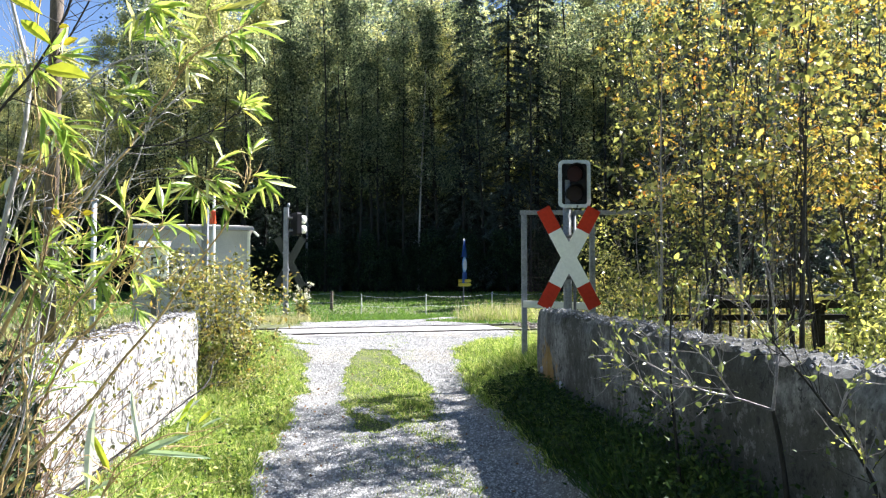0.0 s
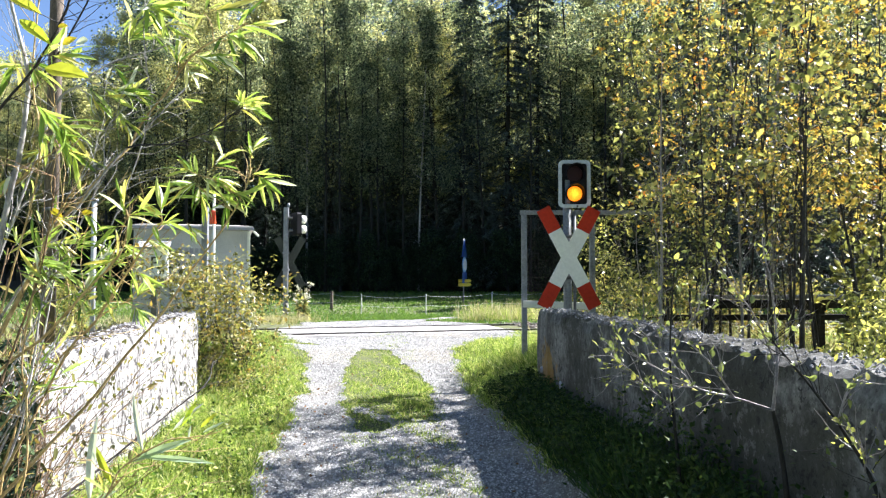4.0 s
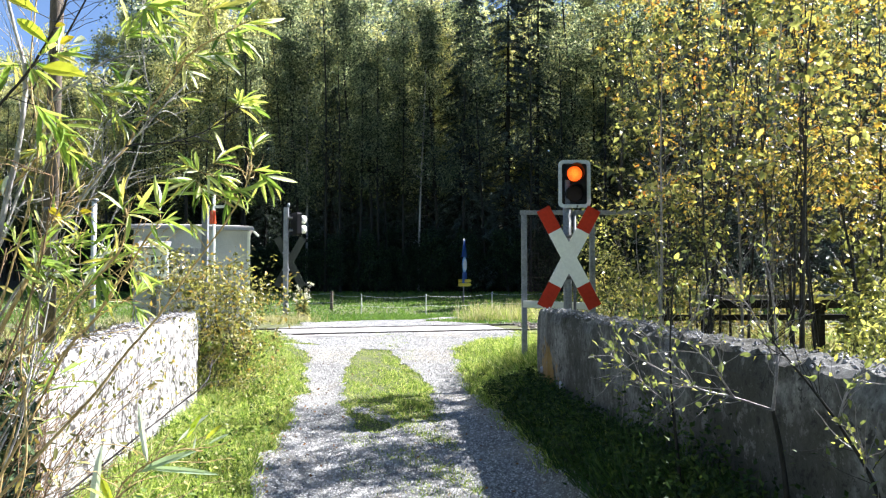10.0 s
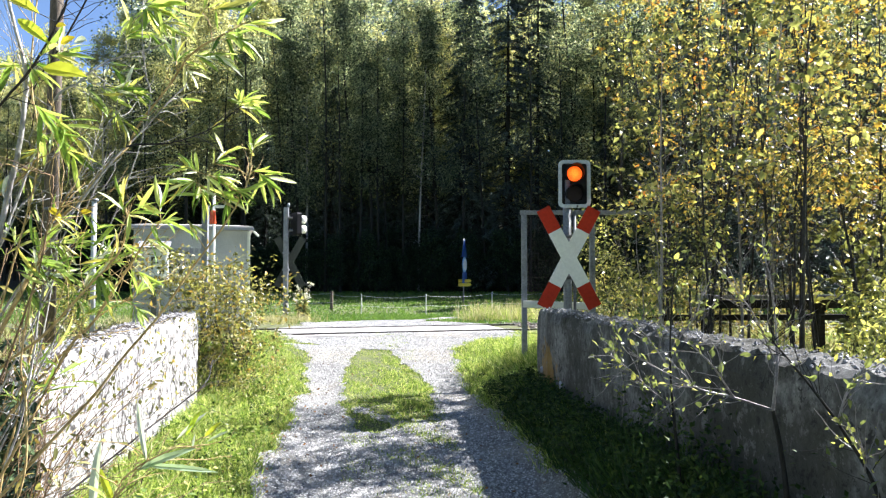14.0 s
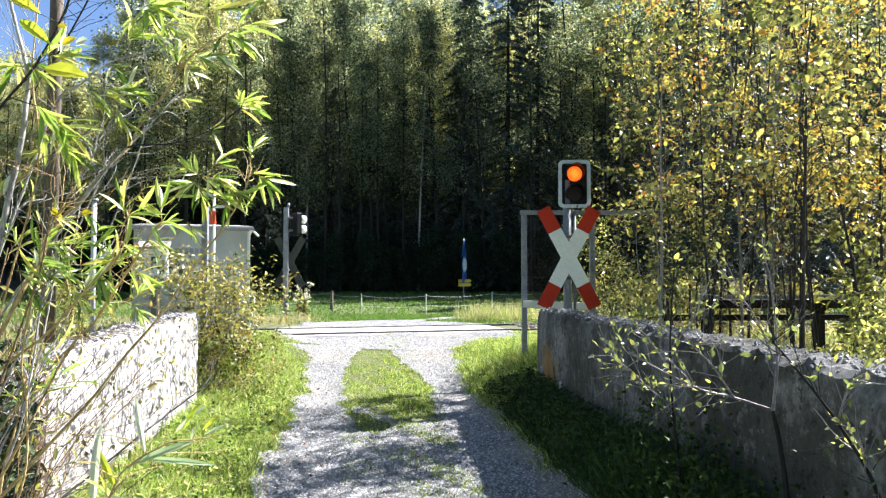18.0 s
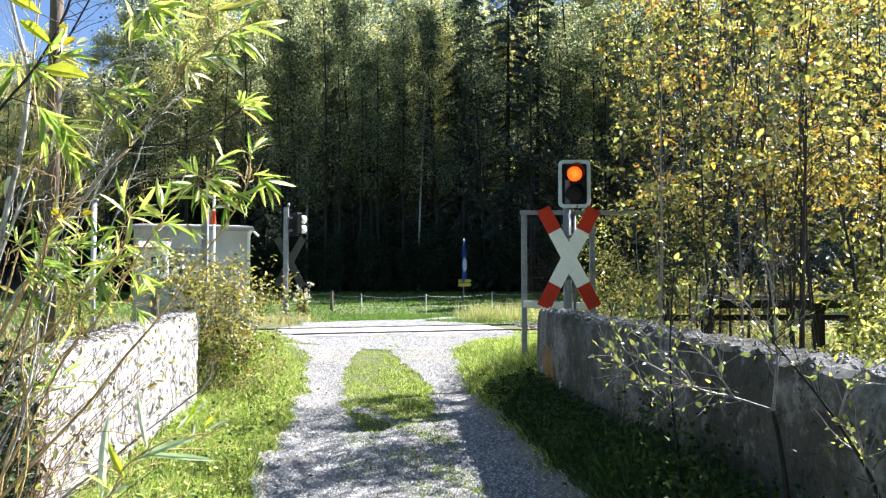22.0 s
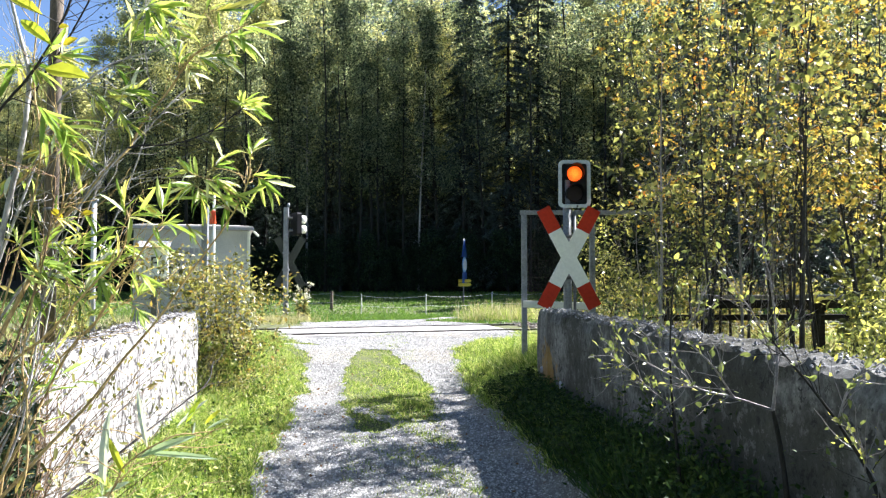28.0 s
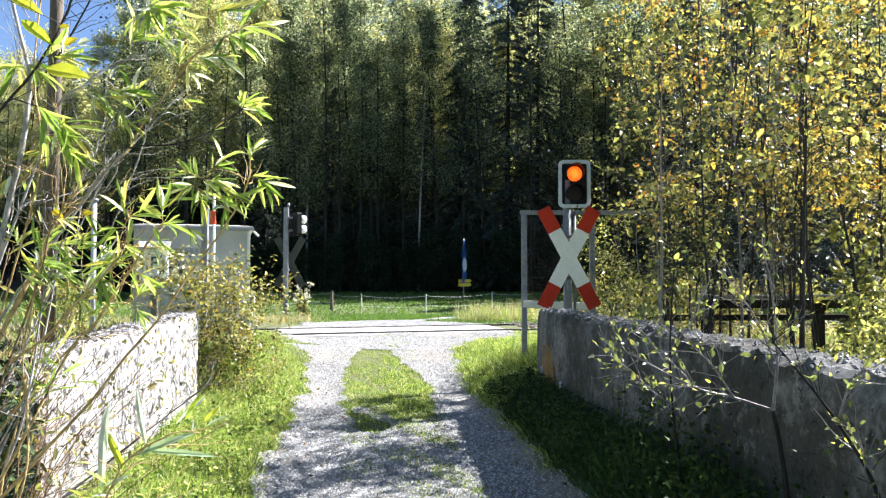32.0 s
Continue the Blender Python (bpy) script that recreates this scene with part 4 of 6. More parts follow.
def build_masts():
    z = float(land(-3.45, 11.0))
    m = thing("marker_mast", pose(-3.44, 11.0, z), "slim white mast with an orange lamp near its top", "mast")
    part("mast", rod((0, 0, -0.05), (0, 0, 2.78 - z), 0.03, 0.022, 12), MAT["white"], m)
    part("lamp", rod((0.0, -0.04, 2.32 - z), (0.0, -0.04, 2.52 - z), 0.05, 0.035, 16, 0.01), MAT["orange"], m, "orange lamp")
    part("arm", box((0.2, 0.03, 0.04), (0.1, 0, 2.58 - z), 0.006), MAT["white"], m)
    part("arm_tip", box((0.06, 0.04, 0.12), (0.2, 0, 2.6 - z), 0.01), MAT["white"], m)
    p = thing("steel_post", pose(-3.63, 11.2, float(land(-3.63, 11.2))), "grey square steel post in front of the hut", "post")
    part("post", box((0.09, 0.09, 2.1), (0, 0, 1.0), 0.01), MAT["galv"], p)
    part("cap", box((0.1, 0.1, 0.02), (0, 0, 2.06), 0.004), MAT["steel"], p)
    t = thing("thin_post", pose(-4.19, 8.8, float(land(-4.19, 8.8))), "thin pale steel post behind the wall", "post")
    part("post", rod((0, 0, -0.05), (0, 0, 1.86), 0.03, 0.03, 12), MAT["hut"], t)
    part("cap", rod((0, 0, 1.86), (0, 0, 1.89), 0.05, 0.045, 12), MAT["galv"], t)
    w = thing("wooden_pole", pose(-4.83, 9.0, float(land(-4.83, 9.0)), 0, 0.5, 0), "tall weathered grey wooden line pole", "pole")
    part("shaft", rod((0, 0, -0.1), (0, 0, 7.5), 0.085, 0.072, 18), MAT["wood"], w)
    part("band", rod((0, 0, 1.75), (0, 0, 1.79), 0.09, 0.09, 18), MAT["steel"], w)
    s = thing("marker_stake", pose(-3.1, 11.6, float(land(-3.1, 11.6)), 0, 10, 0), "short leaning white marker stake in the grass", "stake")
    part("stake", box((0.06, 0.04, 0.45), (0, 0, 0.2), 0.008), MAT["white"], s)


build_masts()


# ---------------------------------------------------------------- pasture fence and way sign
def build_pasture():
    spots = [(-9.0, 31.0, 0.75, 0.022), (-4.54, 30.0, 0.75, 0.07), (-3.10, 28.0, 0.78, 0.022), (-0.645, 28.0, 0.78, 0.022), (2.0, 30.0, 0.75, 0.022), (4.6, 31.5, 0.75, 0.05)]
    z0 = float(land(-3.1, 28.0))
    fence = thing("pasture_fence", pose(-3.1, 28.0, z0), "electric pasture fence with thin posts and white cord", "fence")
    tops = []
    for x, y, h, r in spots:
        dx, dy, dz = x + 3.1, y - 28.0, float(land(x, y)) - z0
        p = part("fence_post", rod((dx, dy, dz - 0.05), (dx, dy, dz + h), r, r * 0.9, 10, 0.004), MAT["wood"] if r > 0.03 else MAT["white"], fence, "round wooden post" if r > 0.03 else "thin white post")
        part("insulator", rod((dx, dy - r - 0.03, dz + h - 0.08), (dx, dy - r + 0.02, dz + h - 0.08), 0.02, 0.02, 8), MAT["black"], p)
        tops.append(np.array((dx, dy - 0.06, dz + h - 0.08)))
    for a, b in zip(tops, tops[1:]):
        for drop in (0.0, 0.36):
            g = Geo()
            t = np.linspace(0, 1, 9)[:, None]
            tube(g, a + (b - a) * t - np.array([0, 0, 1]) * (0.08 * 4 * t * (1 - t) + drop), 0.004, 0.004, 5)
            part("cord", g, MAT["cord"], fence, "white fence cord")
    s = thing("way_sign", pose(1.0, 34.0, float(land(1.0, 34.0)), 0, 0, 72), "blue way sign with yellow arrows on a post", "sign")
    part("post", rod((0, 0.05, -0.05), (0, 0.05, 3.0), 0.035, 0.035, 10), MAT["galv"], s)
    part("triangle", plate([(-0.46, 2.15), (0.40, 2.15), (-0.03, 2.95)], -0.01, 0.01), MAT["blue"], s)
    part("disc", rod((0, -0.01, 1.8), (0, 0.01, 1.8), 0.36, 0.36, 28), MAT["paleblue"], s, "pale blue round sign")
    part("disc_face", rod((0, -0.02, 1.8), (0, -0.012, 1.8), 0.27, 0.27, 28), MAT["cord"], s, "white round face")
    part("panel", plate(outline(0.7, 0.5, 0.04), -0.01, 0.01), MAT["blue"], s).matrix_local = pose(0, 0, 1.2)
    for z in (0.98, 0.80):
        part("arrow", plate([(-0.32, z), (0.26, z), (0.34, z + 0.075), (0.26, z + 0.15), (-0.32, z + 0.15)], -0.03, -0.012), MAT["yellow"], s, "yellow pointing arrow").matrix_local = pose(0, 0, 0, 0, 0, -50)


build_pasture()


# ---------------------------------------------------------------- spare rails on stands
def build_rack():
    z = float(land(4.9, 9.5))
    r = thing("rail_rack", pose(4.9, 9.5, z, 0, 0, 4), "dark spare rails lying on short posts", "rack")
    top = 1.14 - z
    for x in (-1.5, 0.0, 1.9, 3.2):
        part("post", box((0.11, 0.12, top + 0.1), (x, 0.1, top / 2 - 0.05), 0.012), MAT["tarred"], r)
    part("beam", box((5.2, 0.1, 0.11), (0.95, 0.02, top + 0.04), 0.008), MAT["tarred"], r)
    part("beam", box((5.0, 0.07, 0.05), (0.95, 0.4, top + 0.12), 0.008), MAT["steel"], r)
    part("arm", box((0.1, 0.6, 0.05), (0.0, 0.3, top - 0.03), 0.008), MAT["tarred"], r)
    part("arm", box((0.1, 0.6, 0.05), (1.9, 0.3, top - 0.03), 0.008), MAT["tarred"], r)
    part("lower_beam", box((5.6, 0.07, 0.08), (0.6, 0.5, top - 0.16), 0.008), MAT["tarred"], r)


build_rack()


# ---------------------------------------------------------------- trees
def limb_path(rng, start, way, length, bend=0.25, rise=0.15, n=6):
    p, d = np.array(start, dtype=float), unit(np.array(way, dtype=float))
    out = [p.copy()]
    for k in range(n):
        d = unit(d + rng.normal(0, bend / n ** 0.5, 3) + np.array([0, 0, rise / n]))
        p = p + d * length / n
        out.append(p.copy())
    return np.array(out)


def tree_mesh(seed, height, radius, start, limbs, limb_len, count, leaf, shape=DIAMOND, spread=0.45, lean=0.04, up=0.35, sides=7, taper=0.75, dead=6, clump=0.55):
    """Trunk with limbs, and a crown of single leaves round the twigs."""
    rng = np.random.default_rng(seed)
    wood, crown = Geo(), Geo()
    trunk = limb_path(rng, (0, 0, -0.2), (rng.normal(0, lean), rng.normal(0, lean), 1), height, 3.0 * lean, 0.3, 14)
    tube(wood, trunk, radius, radius * 0.12, sides)
    anchors, ways = [], []
    for k in range(limbs + dead):
        t = rng.uniform(start, 0.98) if k < limbs else rng.uniform(start * 0.35, start * 1.1)
        i = t * (len(trunk) - 1)
        q = trunk[int(i)] + (trunk[min(int(i) + 1, len(trunk) - 1)] - trunk[int(i)]) * (i % 1)
        a = rng.uniform(0, 2 * np.pi)
        size = limb_len * (1 - taper * max(t - start, 0) / (1 - start)) * rng.uniform(0.6, 1.15)
        path = limb_path(rng, q, (np.cos(a), np.sin(a), up + rng.normal(0, 0.2)), size, 0.5, 0.3)
        r = max(radius * (1 - t) * 0.45, radius * 0.06) * (1.0 if k < limbs else 0.35)
        tube(wood, path, r, r * 0.2, 5)
        if k >= limbs:
            continue
        for s in range(3):
            j = rng.integers(2, len(path))
            sub = limb_path(rng, path[j], (*(path[j] - path[0])[:2] + rng.normal(0, 0.5 * size, 2), rng.normal(0.1, 0.35) * size), size * 0.42, 0.5, 0.1, 4)
            tube(wood, sub, r * 0.35, r * 0.1, 4)
            anchors += [*sub[1:]]
            ways += [sub[-1] - sub[0]] * 4
        anchors += [*path[2:]]
        ways += [path[-1] - path[0]] * (len(path) - 2)
    anchors, ways = np.array(anchors), np.array(ways)
    load = rng.gamma(clump, 1.0, len(anchors))
    pick = rng.choice(len(anchors), count, p=load / load.sum())
    at = anchors[pick] + rng.normal(0, spread * limb_len * 0.22, (count, 3))
    way = unit(ways[pick]) + rng.normal(0, 0.7, (count, 3)) + np.array([0, 0, -0.35])
    leaves(crown, at, way, rng.uniform(leaf * 0.6, leaf * 1.3, count), shape, rng)
    return wood.mesh("trunk", True), crown.mesh("crown")


def spruce_mesh(seed, height):
    rng = np.random.default_rng(seed)
    wood, crown = Geo(), Geo()
    tube(wood, [(0, 0, -0.2), (0.05, 0, height * 0.5), (0, 0, height)], 0.2, 0.02, 8)
    at, way = [], []
    for z in np.arange(1.5, height - 0.3, 0.42):
        reach = (1 - z / height) ** 0.8 * height * 0.16 + 0.25
        for a in rng.uniform(0, 6.28, 6):
            d = np.array([np.cos(a), np.sin(a), -0.18])
            path = np.array([(0, 0, z) + d * reach * u + np.array([0, 0, -0.25 * u * u * reach]) for u in np.linspace(0, 1, 5)])
            tube(wood, path, 0.025, 0.006, 4)
            for u in rng.uniform(0.15, 1, 60):
                q = np.array([0, 0, z]) + d * reach * u + np.array([0, 0, -0.25 * u * u * reach])
                at.append(q + rng.normal(0, 0.06, 3))
                way.append(d + np.array([-d[1], d[0], 0]) * rng.choice((-1.0, 1.0)) * 0.9 + rng.normal(0, 0.3, 3) + np.array([0, 0, -0.5]))
    n = len(at)
    leaves(crown, at, way, rng.uniform(0.16, 0.34, n), DIAMOND, rng, 0.4)
    return wood.mesh("trunk", True), crown.mesh("crown")


def plant_tree(name, meshes, m, bark, leaf, label, category, group, scale=1.0):
    o = thing(name, m, label, category, group)
    o.scale = (scale, scale, scale)
    ob_of("trunk", meshes[0], bark, o)
    ob_of("crown", meshes[1], leaf, o)
    return o


def build_forest():
    kinds = [tree_mesh(100 + s, 20 + 1.5 * (s % 3), 0.15, 0.28, 44, 3.0, 15000, 0.135, spread=0.42, lean=0.02) for s in range(4)]
    rear = [tree_mesh(120 + s, 21 + 1.5 * (s % 3), 0.17, 0.25, 44, 3.4, 9500, 0.185, spread=0.5) for s in range(4)]
    bare = tree_mesh(155, 18, 0.10, 0.30, 34, 1.7, 260, 0.18, spread=0.4, lean=0.012, up=0.9)
    spruces = [spruce_mesh(140, 21), spruce_mesh(141, 17)]
    slim = tree_mesh(150, 17, 0.085, 0.40, 30, 1.9, 5200, 0.13, spread=0.8, lean=0.01)
    under = [tree_mesh(160 + s, 4.2, 0.05, 0.12, 26, 1.5, 3600, 0.12, spread=0.6, up=0.6, dead=0) for s in range(2)]
    rng = np.random.default_rng(77)
    protos = {}

    def put(kind, x, y, scale, bark, leaf, label, cat, group):
        m = pose(x, y, float(land(x, y)), rng.normal(0, 0.7), rng.normal(0, 0.7), rng.uniform(0, 360))
        key = (id(kind), leaf, bark)
        if key not in protos:
            pair = (kind[0].copy(), kind[1].copy())
            protos[key] = plant_tree(label.split("|")[0], pair, m, MAT[bark], MAT[leaf], label.split("|")[1], cat, group, scale)
        else:
            o = copy_thing(protos[key], m)
            o.scale = (scale, scale, scale)

    for row, (y, step, sc) in enumerate(((45.8, 3.0, 0.92), (49.5, 3.2, 0.99), (54, 3.4, 1.01), (59, 3.8, 1.06), (65, 4.2, 1.18), (72, 4.6, 1.26))):
        half = y * 0.66 + 3
        for x in np.arange(-half, half, step):
            k = (kinds if row < 2 else rear)[rng.integers(0, 4)]
            if row < 1 and 0.5 < x < 8.0:
                continue
            leaf = "forest_y" if rng.random() < (0.10 + 0.09 * row) * (2.4 if x < -0.17 * y else 0.5 if x < 0.1 * y else 0.8) else "forest"
            low = 0.70 if x < -0.43 * y else 1.0
            put(k, x + rng.uniform(-1.2, 1.2), y + rng.uniform(-1.6, 1.6), low * sc * rng.uniform(0.85, 1.12), "bark", leaf, "broadleaf_tree|tall slender broadleaf tree turning olive at the forest edge", "tree", "forest trees")
    for x, y in ((12.0, 36.0), (13.2, 33.0), (11.6, 39.5), (14.2, 30.0), (15.5, 39.3), (17.5, 37.2), (19, 42.5), (23, 40), (22, 35.5), (27, 38), (26, 33), (30, 35.5), (20.5, 31.5), (24.5, 29), (29, 30.5), (33, 41), (34, 32), (29, 26), (34, 27)):
        if rng.random() < 0.8:
            put(spruces[rng.integers(0, 2)], x + 0.8, y + 0.7, rng.uniform(0.85, 1.0), "bark", "spruce", "spruce_tree|dark bluish spruce among the broadleaf trees", "tree", "forest spruces")
            continue
        put(kinds[rng.integers(0, 4)], x + rng.uniform(-0.6, 0.6), y, rng.uniform(0.9, 1.08), "bark", "forest", "broadleaf_tree|tall slender broadleaf tree turning olive at the forest edge", "tree", "forest trees")
    # Unseen trees, added round the view to block sky light and shade the wood
    for x, y in ((-30, 34), (-33, 27), (-29, 20), (-26, 13), (-18, 4), (-15, -2), (-9, -8), (-15, -6), (-3.5, -9), (-4, -15), (2.5, -10), (8, -15), (14, -17), (20, -14), (25, -9), (28, -3), (-13, -20), (-1, -21), (11, -21), (-24, -14), (31, 4), (33, 11), (37, 24), (36, 31), (38, 38), (43, 27), (42, 34), (44, 42), (49, 30), (49, 38), (38, 46), (46, 49), (52, 45), (40, 53)):
        put(rear[rng.integers(0, 4)], x, y, rng.uniform(0.9, 1.1), "bark", "forest", "broadleaf_tree|tall slender broadleaf tree turning olive at the forest edge", "tree", "forest trees")
    for x, y, s in ((1.8, 47.0, 1.0), (4.0, 46.6, 1.1), (6.0, 47.4, 1.05), (-19, 50, 1.0), (17, 51, 1.1), (25, 48, 0.9), (-9.3, 46.6, 0.70), (-7.2, 47.2, 0.78), (-5.0, 46.5, 0.66), (-3.0, 47.4, 0.8), (-1.0, 46.7, 0.72), (1.2, 47.0, 0.8), (7.6, 47.0, 0.75), (10.5, 46.6, 0.7), (-11.5, 47.2, 0.6), (-14.0, 46.6, 0.55)):
        put(spruces[0 if s >= 1 else 1], x, y, s, "bark", "spruce", "spruce_tree|dark bluish spruce among the broadleaf trees", "tree", "forest spruces")
    for x in (-18, -14.5, -9.4, -8.3, -5.1, -3.4, -1.5, -2.4, 2.6, 7.5, 12.0):
        put(slim, x, 44.6 + rng.uniform(-0.7, 0.7), rng.uniform(0.9, 1.05), "palebark" if x in (-1.5, -8.3) else "bark", "forest", "young_tree|slim straight-stemmed young tree at the wood's edge", "tree", "slim forest trees")
    for x in (-9.5, -7.0, -6.1, -3.9, -11.8, 1.2, 5.2, 7.1, 9.6, -13.4):
        put(bare, x, 43.9 + rng.uniform(-0.5, 0.6), rng.uniform(0.85, 1.08), "bark", "forest_y", "bare_tree|dark thin-stemmed tree with sparse fading leaves", "tree", "bare forest trees")
    # Shrubs in that shade-dark leaf blacken the foot of the forest
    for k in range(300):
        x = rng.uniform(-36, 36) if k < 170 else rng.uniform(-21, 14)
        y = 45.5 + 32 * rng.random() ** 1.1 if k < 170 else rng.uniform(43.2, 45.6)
        put(under[rng.integers(0, 2)], x, y, rng.uniform(0.5, 0.95) * (1 + (y - 45) * 0.035), "bark", "shadeleaf", "forest_shrub|dark green shrub under the forest edge", "shrub", "forest shrubs")
    g = Geo()
    n = 110000
    x = rng.uniform(-110, 110, n)
    y = rng.uniform(78, 125, n)
    z = land(x, y) + rng.beta(1.5, 1.3, n) * (25 + 5 * wobble(x, y, 0.11)) * np.where(x < -0.36 * y, 0.62, 1.0)
    leaves(g, np.column_stack([x, y, z]), rng.normal(size=(n, 3)), rng.uniform(0.5, 1.2, n), DIAMOND, rng)
    tagged(ob_of("far_woods", g.mesh("far_woods"), MAT["forest_y"]), "olive and yellow woods on the far hillside", "woods", kind="stuff")


build_forest()


def build_saplings():
    """Thin young trees in autumn leaf behind the grey wall."""
    rng = np.random.default_rng(31)
    kinds = [tree_mesh(200 + s, 6.6 + 0.6 * s, 0.025, 0.29, 44, 0.95, 680, 0.062, BROAD, 0.20, 0.03, 1.3, 6, 0.5, 16, 0.16) for s in range(4)]
    gold = [tree_mesh(220 + s, 6.6, 0.027, 0.30, 42, 1.05, 500, 0.086, LOBED, 0.26, 0.03, 1.0, 6, 0.45, 14, 0.16) for s in range(2)]
    slight = [tree_mesh(250 + s, 3.7, 0.022, 0.50, 34, 0.8, 420, 0.075, BROAD, 0.3, 0.03, 0.7, 6, 0.3, 8, 0.3) for s in range(2)]
    sparse = [tree_mesh(290 + s, 7.0, 0.024, 0.25, 30, 1.1, 260, 0.080, BROAD, 0.2, 0.025, 1.2, 6, 0.4, 24, 0.25) for s in range(2)]
    bush = [tree_mesh(230 + s, 3.0, 0.02, 0.08, 34, 0.85, 1300, 0.070, OVAL, 0.5, 0.1, 0.9, 5, 0.4, 6) for s in range(2)]
    bold = [tree_mesh(235 + s, 3.0, 0.02, 0.10, 26, 0.85, 300, 0.19, BROAD, 0.4, 0.1, 0.8, 5, 0.4, 6, 0.3) for s in range(2)]
    dense = [tree_mesh(240 + s, 2.0, 0.018, 0.05, 44, 0.7, 1600, 0.080, BROAD, 0.5, 0.1, 0.9, 5, 0.35, 10) for s in range(2)]
    loose = [tree_mesh(270 + s, 2.1, 0.014, 0.06, 46, 0.85, 560, 0.088, OVAL, 0.36, 0.12, 0.8, 5, 0.3, 14) for s in range(3)]
    spots = [(2.95, 9.9, 4, "orangeleaf", 0.80), (2.75, 9.0, 4, "yellowleaf", 0.78), (2.35, 10.1, 1, "greenleaf", 0.70), (2.9, 8.2, 2, "yellowleaf", 0.74), (3.5, 6.9, 3, "yellowleaf", 0.60), (2.75, 7.5, 1, "greenleaf", 0.62), (3.6, 8.7, 2, "yellowleaf", 0.72), (3.0, 8.9, 0, "yellowleaf", 0.76), (3.55, 9.5, 3, "yellowleaf", 0.82), (2.6, 8.3, 1, "greenleaf", 0.66), (3.9, 10.0, 2, "greenleaf", 0.85), (4.45, 8.7, 7, "greenleaf", 0.74), (3.95, 8.3, 7, "yellowleaf", 0.66), (5.05, 8.9, 6, "yellowleaf", 0.78), (2.75, 8.0, 7, "greenleaf", 0.6), (3.3, 10.6, 0, "orangeleaf", 0.84), (3.46, 8.5, 8, "greenleaf", 0.78), (3.6, 8.0, 9, "yellowleaf", 0.8), (3.8, 8.05, 3, "yellowleaf", 0.72), (3.25, 8.9, 9, "greenleaf", 0.85), (3.95, 8.9, 8, "yellowleaf", 0.9), (4.5, 9.4, 9, "yellowleaf", 0.95),
             # Four of these stand out of view, added to dapple the track with shade
             (4.03, 8.3, 5, "yellowleaf", 0.78), (5.03, 9.0, 1, "yellowleaf", 0.95), (4.2, 7.0, 4, "yellowleaf", 0.85), (5.6, 9.9, 5, "yellowleaf", 1.0), (4.7, 10.6, 2, "greenleaf", 0.95), (6.2, 10.8, 0, "yellowleaf", 1.0), (2.45, 9.7, 0, "greenleaf", 0.66), (3.05, 6.3, 7, "greenleaf", 1.05), (2.25, 7.7, 6, "greenleaf", 1.0), (5.2, 11.6, 5, "yellowleaf", 1.0), (4.75, 8.0, 5, "yellowleaf", 0.8), (4.35, 7.6, 4, "yellowleaf", 0.72), (5.3, 8.15, 2, "yellowleaf", 1.05), (5.05, 7.3, 0, "yellowleaf", 0.98), (5.65, 8.9, 1, "yellowleaf", 1.12), (4.95, 7.8, 3, "yellowleaf", 1.0), (6.6, 12.0, 4, "yellowleaf", 1.0)]
    for x, y, k, leaf, s in spots:
        src = (kinds + gold + slight + sparse)[k]
        pair = (src[0].copy(), src[1].copy())
        words = {"orangeleaf": "thin young tree with orange and yellow autumn leaves", "yellowleaf": "thin young tree with golden yellow leaves", "greenleaf": "thin young tree with yellow-green leaves"}[leaf]
        plant_tree("young_tree", pair, pose(x, y, float(land(x, y)), rng.normal(0, 2), rng.normal(0, 2), rng.uniform(0, 360)), MAT["shinytwig" if k in (6, 8) else "twig"], MAT[leaf], words, "tree", "young trees behind the wall", s)
    brush = [tree_mesh(260 + s, 2.4, 0.016, 0.16, 28, 0.8, 430, 0.072, BROAD, 0.22, 0.06, 1.1, 5, 0.4, 12) for s in range(2)]
    for x, y, s in ((2.5, 7.9, 0.85), (2.3, 8.6, 0.85), (2.95, 8.3, 0.7), (5.3, 8.4, 0.85)):
        src = brush[rng.integers(0, 2)]
        plant_tree("twiggy_shrub", (src[0].copy(), src[1].copy()), pose(x, y, float(land(x, y)), 0, 0, rng.uniform(0, 360)), MAT["shinytwig"], MAT["greenleaf"], "open twiggy shrub with few pale green leaves", "shrub", "shrubs behind the wall", s)
    for x, y, s in ((2.35, 9.5, 0.5), (2.35, 10.2, 0.7), (2.0, 9.9, 0.45)):
        src = bush[rng.integers(0, 2)]
        plant_tree("hedge_shrub", (src[0].copy(), src[1].copy()), pose(x, y, float(land(x, y)), 0, 0, rng.uniform(0, 360)), MAT["twig"], MAT["greenleaf"], "loose shrub with small yellow-green leaves", "shrub", "shrubs behind the wall", s)
    for x, y, s in ((3.75, 6.6, 0.31), (3.35, 5.8, 0.27), (4.3, 7.2, 0.36), (2.95, 5.1, 0.25), (4.7, 8.0, 0.42), (3.2, 5.3, 0.24), (5.2, 8.3, 0.62), (4.9, 8.8, 0.6)):
        src = bold[rng.integers(0, 2)]
        plant_tree("hedge_shrub", (src[0].copy(), src[1].copy()), pose(x, y, float(land(x, y)), 0, 0, rng.uniform(0, 360)), MAT["twig"], MAT["greenleaf"], "loose shrub with lemon-green leaves behind the grey wall", "shrub", "shrubs behind the wall", s)
    # Brambles in the shade-lowered weed tone, added to deepen the wall's dark foot
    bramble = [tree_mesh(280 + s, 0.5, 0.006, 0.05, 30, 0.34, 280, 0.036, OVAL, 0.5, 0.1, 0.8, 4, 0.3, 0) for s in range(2)]
